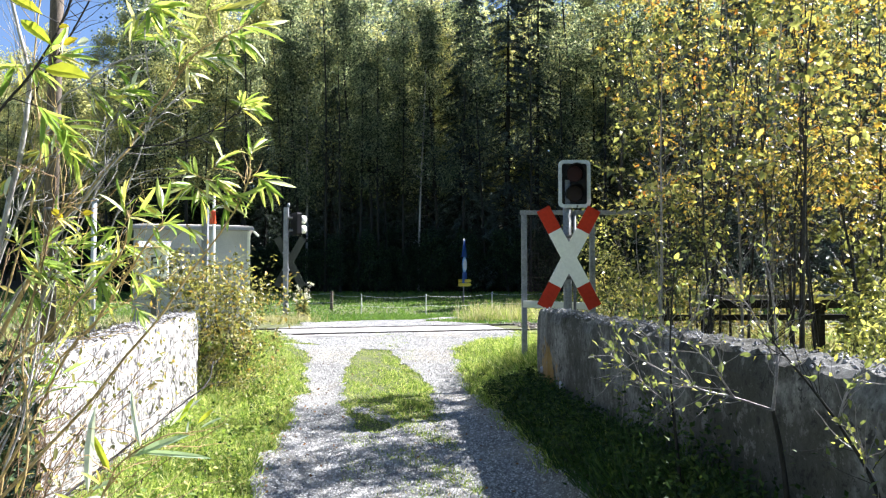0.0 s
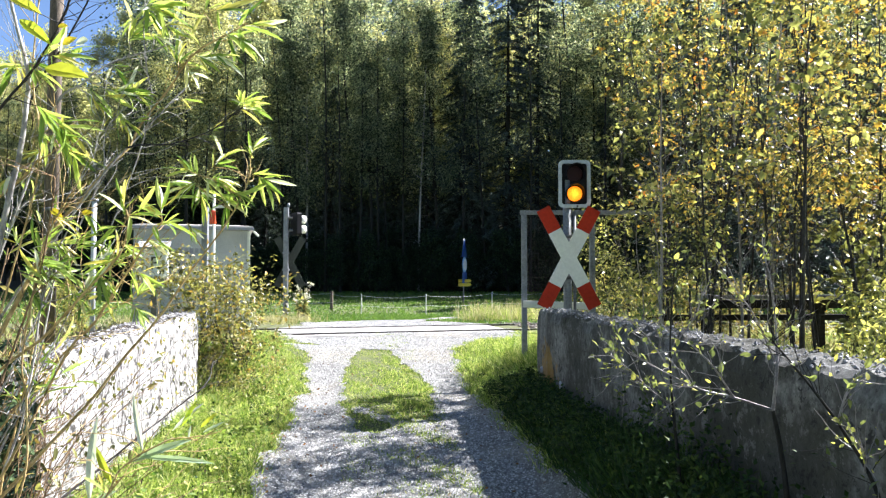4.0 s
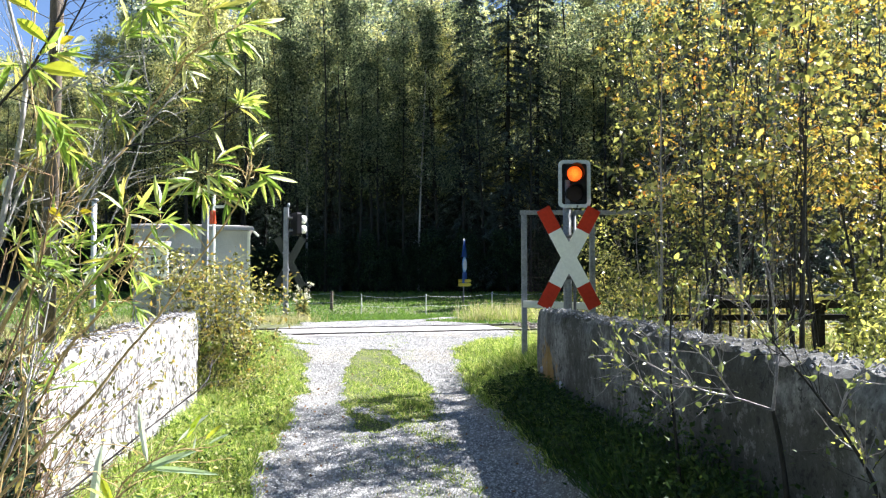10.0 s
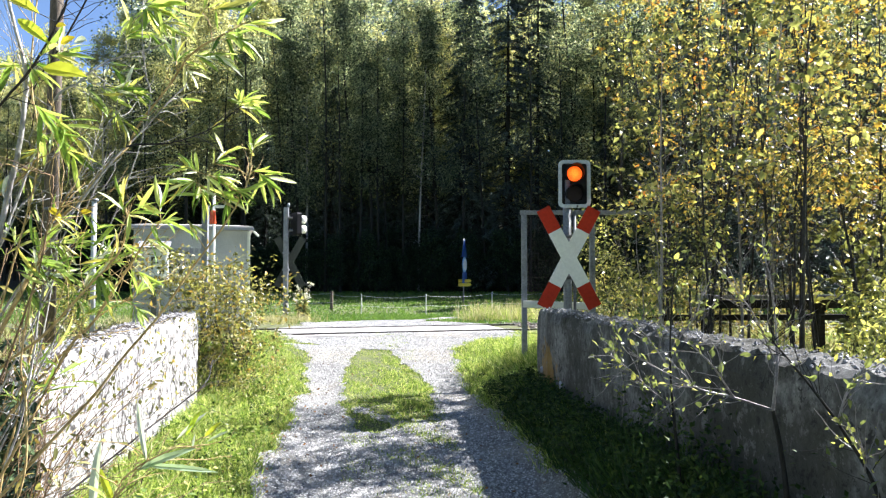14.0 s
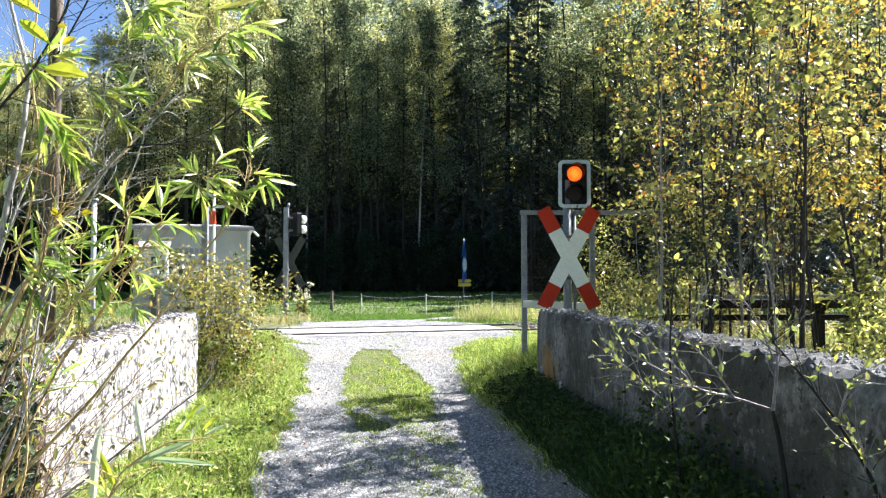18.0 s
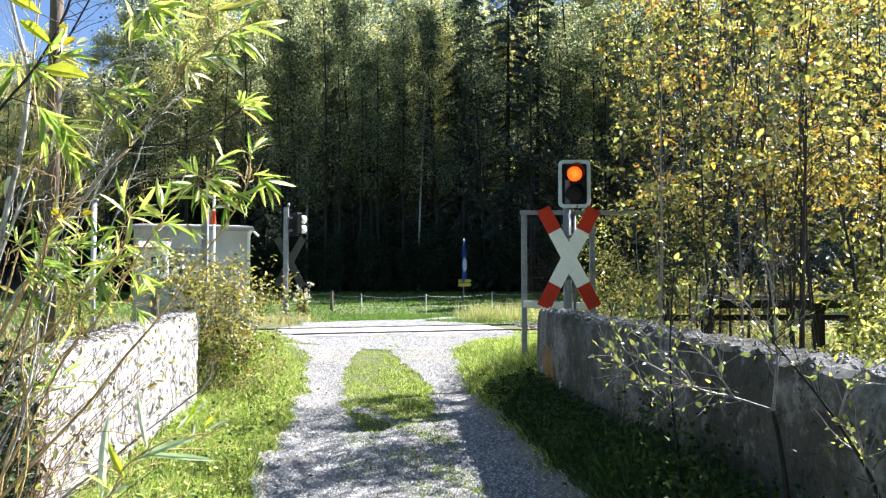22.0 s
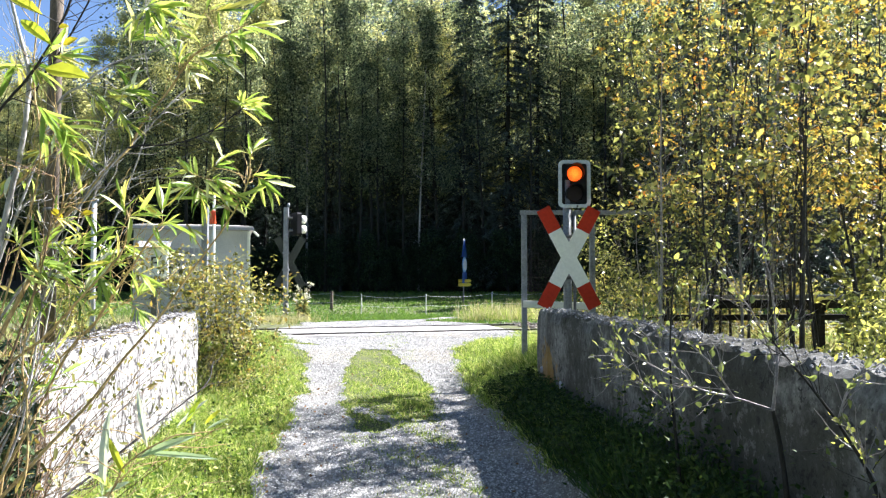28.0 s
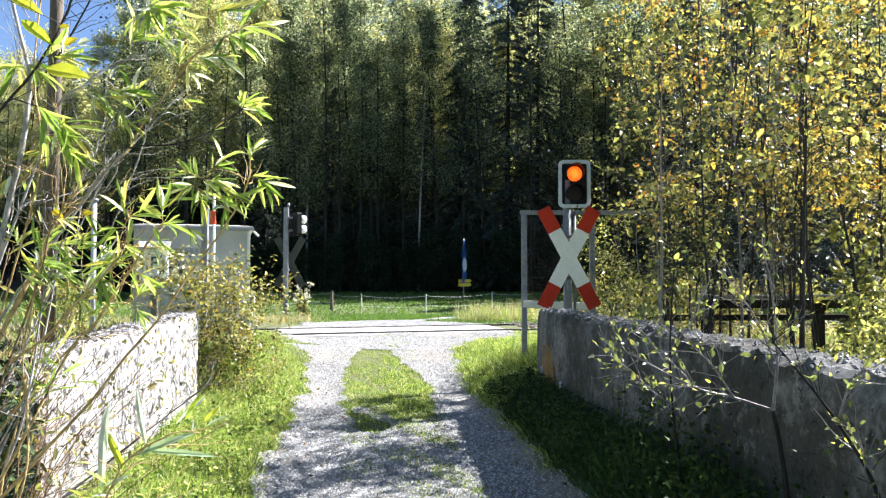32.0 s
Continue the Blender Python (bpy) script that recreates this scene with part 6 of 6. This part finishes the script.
    for p, q, wide, tone in (((-0.621, 1.45, 1.175), (-0.502, 1.45, 1.225), 0.9, "mint_one"), ((-0.601, 1.45, 1.188), (-0.455, 1.45, 1.180), 0.6, "mint_one"), ((-0.59, 1.45, 1.193), (-0.616, 1.45, 1.309), 0.7, "pale_one"),
                             ((-0.516, 1.45, 1.245), (-0.49, 1.45, 1.295), 1.3, "lime_one"), ((-0.535, 1.45, 1.237), (-0.479, 1.45, 1.293), 0.7, "pale_one"), ((-0.48, 1.45, 1.243), (-0.45, 1.45, 1.273), 1.5, "lime_one"),
                             ((-0.475, 1.45, 1.234), (-0.436, 1.45, 1.256), 1.0, "mint_one"), ((-0.502, 1.45, 1.221), (-0.499, 1.45, 1.248), 1.2, "pale_one")):
        leaf_between(b["sprig"], Vector(p) - foot, Vector(q) - foot, wide, tone)
    foot = Vector((-0.80, 1.47, 0.35))
    b["shoot"] = tufted_branch(w, [foot, (-0.74, 1.47, 0.90), (-0.70, 1.46, 1.08), (-0.666, 1.45, 1.128)], 0.0035, 0.0014, "willowbark", [(-0.70, 1.46, 1.07, -0.6, 0.1, 3, 0.07)], 341, True)
    for p, q, wide, tone in (((-0.65, 1.45, 1.148), (-0.687, 1.45, 1.221), 1.3, "lime_one"), ((-0.693, 1.45, 1.106), (-0.691, 1.45, 1.273), 0.8, "pale_one"), ((-0.686, 1.45, 1.114), (-0.644, 1.45, 1.135), 1.6, "mint_one")):
        leaf_between(b["shoot"], Vector(p) - foot, Vector(q) - foot, wide, tone)
    return w, b


WILLOW, BRANCHES = build_willow()


def build_right_shrub():
    """Sparse shrubs rooted along the foot of the grey wall."""
    rows = [(1.41, 3.05, "sparse shrub with a few yellow-green leaves before the grey wall",
             [([(1.41, 3.05, 0.38), (1.41, 3.05, 0.62), (1.39, 3.05, 0.81), (1.36, 3.05, 0.98)], 0.013, 0, 0),
              ([(1.36, 3.05, 0.98), (1.18, 3.00, 1.04), (1.03, 2.95, 1.08), (0.88, 2.90, 1.15), (0.72, 2.85, 1.24)], 0.006, 34, 18),
              ([(1.18, 3.00, 1.04), (1.08, 2.95, 1.17), (0.99, 2.90, 1.25)], 0.004, 14, 10),
              ([(1.36, 3.05, 0.98), (1.38, 3.05, 1.16), (1.40, 3.10, 1.32), (1.38, 3.10, 1.51), (1.35, 3.10, 1.65)], 0.007, 26, 16),
              ([(1.37, 3.05, 1.18), (1.28, 3.00, 1.35), (1.21, 3.00, 1.46)], 0.004, 16, 10)]),
            (1.22, 3.80, "slender upright shrub with small yellow-green leaves",
             [([(1.22, 3.80, 0.38), (1.20, 3.80, 0.63), (1.18, 3.80, 0.86), (1.17, 3.80, 1.09), (1.18, 3.80, 1.38), (1.21, 3.80, 1.71)], 0.011, 40, 14),
              ([(1.18, 3.80, 0.86), (1.05, 3.75, 0.96), (0.94, 3.70, 1.06), (0.83, 3.65, 1.14)], 0.005, 46, 16),
              ([(1.17, 3.80, 1.04), (1.05, 3.75, 1.21), (0.95, 3.70, 1.30)], 0.004, 30, 10),
              ([(1.17, 3.80, 1.15), (1.30, 3.80, 1.33), (1.36, 3.80, 1.50)], 0.004, 26, 10)]),
            (1.53, 2.50, "low twiggy shrub with yellow-green leaves",
             [([(1.53, 2.50, 0.56), (1.45, 2.50, 0.83), (1.35, 2.50, 1.01), (1.25, 2.50, 1.15), (1.17, 2.50, 1.25), (1.11, 2.50, 1.32)], 0.008, 26, 14),
              ([(1.42, 2.50, 0.87), (1.41, 2.48, 0.94), (1.36, 2.46, 1.00)], 0.004, 24, 8),
              ([(1.33, 2.50, 1.03), (1.37, 2.50, 1.15), (1.43, 2.50, 1.22)], 0.004, 20, 9)]),
            (1.25, 5.20, "low twiggy shrub with yellow-green leaves",
             [([(1.25, 5.20, 0.46), (1.27, 5.20, 0.70), (1.24, 5.20, 0.93), (1.20, 5.20, 1.09)], 0.006, 40, 10)])]
    seed = 40
    for x, y, label, boughs in rows:
        root = Vector((x, y, float(land(x, y))))
        s = thing("alder_shrub", Matrix.Translation(root), label, "shrub", "shrubs before the grey wall")
        for pts, r, count, twigs in boughs:
            seed += 1
            sway_branch("branch" if count else "stem", s, pts[0], pts, r, 0.0022 if count else 0.009, 0.3, int(count * 1.9), 0.029, seed, BROAD, "greenleaf", "shinytwig" if r < 0.0075 else "bark", int(twigs * 1.2), 0.22, 0.0, single="green_one")


build_right_shrub()


# ---------------------------------------------------------------- grass, gravel, litter
def blades(name, xy, height, material, label, seed, lean=0.5, width=0.011, kind="grass"):
    rng = np.random.default_rng(seed)
    n = len(xy)
    z = land(xy[:, 0], xy[:, 1])
    way = np.column_stack([rng.normal(0, lean, n), rng.normal(0, lean, n), np.ones(n)])
    up = np.column_stack([rng.normal(0, 1, n), rng.normal(0, 1, n), np.zeros(n)])
    g = Geo()
    leaves(g, np.column_stack([xy, z - 0.01]), way, height, BLADE, rng, width / np.maximum(height, 0.02) * rng.uniform(0.6, 1.4, n), up)
    return tagged(ob_of(name, g.mesh(name), MAT[material]), label, kind, kind="stuff")


def build_growth():
    rng = np.random.default_rng(8)

    def field(n, x0, x1, y0, y1, power=1.0):
        return np.column_stack([rng.uniform(x0, x1, n), y0 + (y1 - y0) * rng.random(n) ** power])

    p = field(330000, -4.0, 2.6, 2.6, 13.2, 1.1)
    g = gravel_at(p[:, 0], p[:, 1])
    d = p[:, 0] - road_mid(p[:, 1])
    inside = ((p[:, 0] > wall_left(p[:, 1]) + 0.02) & (p[:, 0] < wall_right(p[:, 1]) - 0.02)) | (p[:, 1] > 8.5)
    thin = np.where(np.abs(d) < 0.75, np.interp(p[:, 1], [4, 6.5, 8.0, 9.5], [0.6, 0.7, 0.9, 1.0]), 1.0)
    patch = wobble(p[:, 0] + 1.7, p[:, 1], 3.1) + 0.6 * wobble(p[:, 0], p[:, 1] + 2.0, 8.0)
    keep = ((g < 0.5) | ((g < 1.01) & (np.abs(d) < 0.5) & (patch > -0.12) & (rng.random(len(p)) < 0.75)) | ((g < 0.62) & (rng.random(len(p)) < 0.3))) & inside & (rng.random(len(p)) < thin)
    # Bright blades mostly dropped on the shaded bank; darkened plants replace them
    keep &= ~((p[:, 0] > road_mid(p[:, 1]) + 1.15) & (p[:, 1] < 7.7) & (rng.random(len(p)) < 0.88))
    p = p[keep]
    tall = np.interp(np.abs(p[:, 0] - road_mid(p[:, 1])), [0.3, 0.9, 1.3, 2.0], [0.055, 0.065, 0.11, 0.16])
    tall = tall * np.interp(p[:, 1], [9.5, 11.0], [1.0, 0.6]) * np.where(p[:, 0] < road_mid(p[:, 1]), 0.72, 1.0)
    tall = tall * (1.0 + 0.55 * wobble(p[:, 0], p[:, 1], 5.0) + 0.35 * wobble(p[:, 0] + 5, p[:, 1], 14.0))
    blades("grass", p, np.maximum(tall, 0.02) * rng.uniform(0.5, 1.35, len(p)), "grass", "sunlit green grass on the verges and between the ruts", 9, 0.8, 0.008)
    # Darker copy of the grass, its colour carrying the shade by the wall
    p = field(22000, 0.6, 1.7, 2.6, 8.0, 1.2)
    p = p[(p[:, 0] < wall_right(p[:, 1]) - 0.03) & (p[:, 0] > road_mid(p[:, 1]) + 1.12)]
    blades("wall_foot_grass", p, rng.uniform(0.10, 0.34, len(p)) * np.interp(p[:, 1], [4.5, 6.5], [1.0, 0.5]), "shadeblade", "long grass along the foot of the grey wall, darkened for shade", 19, 0.5, 0.010)
    p = field(60000, -7, 6, -9.0, 2.6)
    p = p[gravel_at(p[:, 0], p[:, 1]) < 0.5]
    blades("near_grass", p, rng.uniform(0.05, 0.13, len(p)), "grass", "green grass on the verges of the track", 18, 0.7, 0.014)
    p = field(60000, -14, 16, 8.5, 13.2)
    p = p[(gravel_at(p[:, 0], p[:, 1]) < 0.4) & ((p[:, 0] > 2.2) | (p[:, 0] < -3.5))]
    blades("verge_grass", p[::2], rng.uniform(0.08, 0.26, len(p[::2])), "drygrass", "pale long grass beside the railway", 15, 0.5, 0.016)
    p = p[1::2]
    blades("verge_grass", p, rng.uniform(0.08, 0.24, len(p)), "grass", "long grass beside the railway", 10, 0.5, 0.016)
    p = field(130000, -16, 14, 16.0, 27, 0.8)
    p = p[gravel_at(p[:, 0], p[:, 1]) < 0.5]
    blades("meadow_grass", p, rng.uniform(0.04, 0.11, len(p)), "lush", "green meadow grass beyond the railway", 11, 0.7, 0.014)
    p = field(130000, -30, 30, 27, 46, 0.9)
    blades("pasture_grass", p, rng.uniform(0.06, 0.14, len(p)), "lush", "shaded pasture grass before the forest", 12, 0.7, 0.03)
    p = np.concatenate([rng.normal((1.45, 18.2), (0.42, 0.4), (1700, 2)), rng.normal((0.9, 17.9), (0.25, 0.25), (350, 2)), rng.normal((2.4, 18.6), (0.6, 0.4), (900, 2))])
    blades("dry_grass", p[::2], rng.uniform(0.2, 0.62, len(p[::2])), "drygrass", "tall straw-coloured dry grass tussock", 13, 0.45, 0.012)
    blades("tussock_grass", p[1::2], rng.uniform(0.15, 0.5, len(p[1::2])), "grass", "green grass in the dry tussock", 17, 0.5, 0.012)
    p = np.concatenate([rng.normal((-3.8, 16.7), (0.9, 0.4), (1500, 2)), rng.normal((-6, 16.6), (1.5, 0.5), (1800, 2)), rng.normal((3.6, 12.0), (1.2, 0.5), (900, 2))])
    p = p[gravel_at(p[:, 0], p[:, 1]) < 0.3]
    blades("verge_straw", p, rng.uniform(0.12, 0.32, len(p)), "drygrass", "yellowed long grass by the track", 14, 0.45, 0.009)
    p = np.concatenate([field(120000, -2.6, 1.6, 3.2, 12.4, 1.3), field(26000, -4.2, 2.2, 12.2, 17.0)])
    p = p[gravel_at(p[:, 0], p[:, 1]) > 0.47]
    g = Geo()
    stones(g, np.column_stack([p, land(p[:, 0], p[:, 1]) + 0.012]), (0.004 + 0.014 * rng.random(len(p)) ** 1.7) * np.interp(p[:, 1], [3, 8, 12, 16], [1.05, 0.95, 0.95, 1.1]), rng)
    tagged(ob_of("loose_gravel", g.mesh("loose_gravel"), MAT["stone"]), "loose grey crushed gravel in the ruts", "gravel", kind="stuff")
    p = np.concatenate([field(200, -2.7, 1.3, 3.2, 10.5), np.column_stack([rng.normal(-1.6, 0.22, 140), rng.uniform(5.0, 9.0, 140)])])
    g = Geo()
    leaves(g, np.column_stack([p, land(p[:, 0], p[:, 1]) + 0.03]), np.column_stack([rng.normal(0, 1, (340, 2)), rng.normal(0, 0.3, 340)]), rng.uniform(0.02, 0.05, 340), OVAL, rng)
    tagged(ob_of("fallen_leaves", g.mesh("fallen_leaves"), MAT["litter"]), "scattered brown fallen leaves", "leaves", kind="stuff")
    c = field(240, -2.9, 1.5, 3.2, 9.5)
    c = c[(gravel_at(c[:, 0], c[:, 1]) < 0.3) & (np.abs(c[:, 0] - road_mid(c[:, 1])) > 1.1) & (c[:, 0] > wall_left(c[:, 1]) + 0.1) & (c[:, 0] < wall_right(c[:, 1]) - 0.08)]
    # Extra darkened weeds, added to give the bank its shade tone
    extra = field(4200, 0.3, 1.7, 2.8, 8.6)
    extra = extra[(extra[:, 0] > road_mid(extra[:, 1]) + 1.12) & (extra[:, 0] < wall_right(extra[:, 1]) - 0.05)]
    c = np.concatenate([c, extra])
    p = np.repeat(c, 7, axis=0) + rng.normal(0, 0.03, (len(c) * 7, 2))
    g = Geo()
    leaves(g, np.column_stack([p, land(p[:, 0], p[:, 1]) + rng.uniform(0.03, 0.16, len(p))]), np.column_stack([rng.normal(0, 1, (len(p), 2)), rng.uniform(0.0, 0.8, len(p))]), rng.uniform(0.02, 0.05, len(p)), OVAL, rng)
    tagged(ob_of("weeds", g.mesh("weeds"), MAT["shadeweed"]), "low broad-leaved weeds in the verge, dense and darkened for the shaded bank", "weeds", kind="stuff")
    c = field(420, -2.9, -0.6, 3.4, 9.5)
    c = c[(gravel_at(c[:, 0], c[:, 1]) < 0.4) & (c[:, 0] < road_mid(c[:, 1]) - 1.1) & (c[:, 0] > wall_left(c[:, 1]) + 0.08)]
    p = np.repeat(c, 9, axis=0) + rng.normal(0, 0.035, (len(c) * 9, 2))
    g = Geo()
    leaves(g, np.column_stack([p, land(p[:, 0], p[:, 1]) + rng.uniform(0.04, 0.15, len(p))]), np.column_stack([rng.normal(0, 1, (len(p), 2)), rng.uniform(0.0, 0.7, len(p))]), rng.uniform(0.025, 0.06, len(p)), OVAL, rng)
    tagged(ob_of("clover", g.mesh("clover"), MAT["grass"]), "light green broad-leaved clover in the verge grass", "weeds", kind="stuff")
    g = Geo()
    for k in range(95):
        y = 3.6 + 4.8 * rng.random() ** 1.1
        h = rng.uniform(0.2, 0.95)
        x = float(wall_left(y)) + 0.035
        q = limb_path(rng, (x, y, 0.15 + rng.uniform(0, 0.5)), (0.02, rng.normal(0, 0.5), 1.0), h, 0.7, 0.0, 7)
        q[:, 0] = np.maximum(q[:, 0], wall_left(q[:, 1]) + 0.02)
        tube(g, q, rng.uniform(0.0012, 0.003), 0.0008, 4)
    for k in range(170):
        y = rng.uniform(4.3, 8.4)
        x = float(wall_left(y)) - rng.uniform(-0.03, 0.25)
        top = float(np.interp(y, [4.4, 5.3, 8.4], [0.98, 1.07, 1.13]))
        q = limb_path(rng, (x, y, top + rng.uniform(-0.01, 0.03)), (rng.normal(0.3, 0.6), rng.normal(0, 0.8), rng.normal(0.1, 0.3)), rng.uniform(0.08, 0.3), 0.8, -0.3, 6)
        tube(g, q, rng.uniform(0.0015, 0.0035), 0.001, 4)
    n = 420
    y = 3.6 + 4.8 * rng.random(n)
    h = Geo()
    leaves(h, np.column_stack([wall_left(y) + 0.05, y, rng.uniform(0.25, 1.15, n)]), np.column_stack([rng.uniform(0.1, 0.8, n), rng.normal(0, 1, (n, 2))]), rng.uniform(0.02, 0.055, n), OVAL, rng)
    tagged(ob_of("vine_leaves", h.mesh("vine_leaves"), MAT["bushleaf"]), "small olive vine leaves over the pale wall", "leaves", kind="stuff")
    tagged(ob_of("dry_vines", g.mesh("dry_vines"), MAT["vine"]), "dry brown vine stems over the pale wall", "vines", kind="stuff")


build_growth()


def build_stalks():
    """Dead stems heaped at the broken end of the pale wall."""
    rng = np.random.default_rng(71)
    g, h = Geo(), Geo()
    for k in range(900):
        y = rng.uniform(2.35, 3.5)
        x = -y * rng.uniform(0.60, 0.78)
        q = limb_path(rng, (x, y, float(land(x, y)) - 0.02), (rng.normal(0.03, 0.13), rng.normal(0, 0.3), 1), rng.uniform(0.45, 1.4), 0.5, 0.0, 6)
        tube(g, q, rng.uniform(0.0015, 0.0035), 0.001, 4)
        n = rng.integers(0, 6)
        leaves(h, q[rng.integers(2, 7, n)], rng.normal(size=(n, 3)), rng.uniform(0.025, 0.06, n), LANCE, rng, 2.0)
    # Added dark leaf volume, in place of the deep shade between the stalks
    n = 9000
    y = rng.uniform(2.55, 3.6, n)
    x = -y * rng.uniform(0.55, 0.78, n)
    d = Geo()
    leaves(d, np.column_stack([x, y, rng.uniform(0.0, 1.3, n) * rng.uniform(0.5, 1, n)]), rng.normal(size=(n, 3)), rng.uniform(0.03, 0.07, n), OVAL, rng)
    tagged(ob_of("ivy_mass", d.mesh("ivy_mass"), MAT["shadeleaf"]), "near-black leaf mass standing for the shade inside the dead stalks", "leaves", kind="stuff")
    tagged(ob_of("dead_stalks", g.mesh("dead_stalks"), MAT["dry"]), "heap of dry brown dead stalks", "stalks", kind="stuff")
    tagged(ob_of("withered_leaves", h.mesh("withered_leaves"), MAT["bushleaf"]), "withered leaves on the dead stalks", "leaves", kind="stuff")


build_stalks()


def build_thistle():
    rng = np.random.default_rng(52)
    x, y = -3.42, 18.0
    t = thing("thistle_plant", pose(x, y, float(land(x, y))), "grey-green thistle clump with white seed heads", "plant")
    stem, leaf, fluff = Geo(), Geo(), Geo()
    for k in range(9):
        q = limb_path(rng, (rng.normal(0, 0.08), rng.normal(0, 0.06), 0), (rng.normal(0, 0.25), rng.normal(0, 0.2), 1), rng.uniform(0.55, 0.95), 0.3, 0.1)
        tube(stem, q, 0.01, 0.005, 5)
        leaves(leaf, q[rng.integers(1, 6, 14)], rng.normal(size=(14, 3)) + np.array([0, 0, 0.2]), rng.uniform(0.1, 0.2, 14), LANCE, rng, 2.2)
        leaves(fluff, q[-1] + rng.normal(0, 0.03, (26, 3)), rng.normal(size=(26, 3)), 0.05, DIAMOND, rng)
    part("stems", stem, MAT["dry"], t)
    part("leaves", leaf, MAT["greenleaf"], t)
    part("seed_heads", fluff, MAT["fluff"], t, "white fluffy seed heads")["kind"] = "stuff"
    for o in t.children:
        o["kind"] = "stuff"


build_thistle()


# ---------------------------------------------------------------- movement
def motions():
    z0 = RED_LAMP.location.z
    x0 = RED_LAMP.location.x
    z1 = AMBER_LAMP.location.z
    walk(RED_LAMP, [(0, pose(x0, LAMP_IN, z0)), (4.86, pose(x0, LAMP_IN, z0)), (4.93, pose(x0, LAMP_OUT, z0)), (32, pose(x0, LAMP_OUT, z0))])
    walk(AMBER_LAMP, [(0, pose(x0, LAMP_IN, z1)), (1.80, pose(x0, LAMP_IN, z1)), (1.87, pose(x0, LAMP_OUT, z1)), (4.86, pose(x0, LAMP_OUT, z1)), (4.93, pose(x0, LAMP_IN, z1)), (32, pose(x0, LAMP_IN, z1))])
    lift = [(0, 0.0), (2, 0.05), (3.5, 0.25), (5.5, 0.55), (6, 1.0), (6.5, 0.75), (7, 1.0), (8, 0.85), (9, 1.0), (10, 0.95), (11, 1.15), (12, 0.9), (13, 1.0), (13.6, 1.1), (14, 0.8), (14.5, 0.85), (16.5, 0.4), (18, 0.4), (20, 0.35), (23, 0.1), (25, 0.2), (28, 0.05), (30, -0.1), (32, -0.1)]
    sway = {key: (0.3, 0, 0) for key in BRANCHES if key not in ("sprig", "shoot")}
    sway.update(low=(0.15, 0.008, 0.013), cluster=(0.45, -0.006, 0.002), side=(0.2, 0, 0.005), stick=(0.3, 0, 0.003), back=(0.2, 0, 0.003), up=(0.33, 0, 0), arch=(0.33, 0, 0))
    for key, (gain, dx, dz) in sway.items():
        o = BRANCHES[key]
        at = o.location.copy()
        walk(o, [(t, pose(at.x + dx * a, at.y, at.z + dz * a, 0.3 * gain * a, -gain * a, 0.3 * gain * a)) for t, a in lift])
    late = ((0, 0.0), (16.5, 0.0), (23, 1.0), (32, 1.0))
    for key, gx, gz, after in (("sprig", 0.006, -0.030, 0.012), ("shoot", -0.008, -0.074, 0.028)):
        o = BRANCHES[key]
        at = o.location.copy()
        walk(o, [(t, pose(at.x + gx * a + after * float(np.interp(t, *zip(*late))), at.y, at.z + gz * a, 0, -gz * 20 * a, 0)) for t, a in lift])


motions()
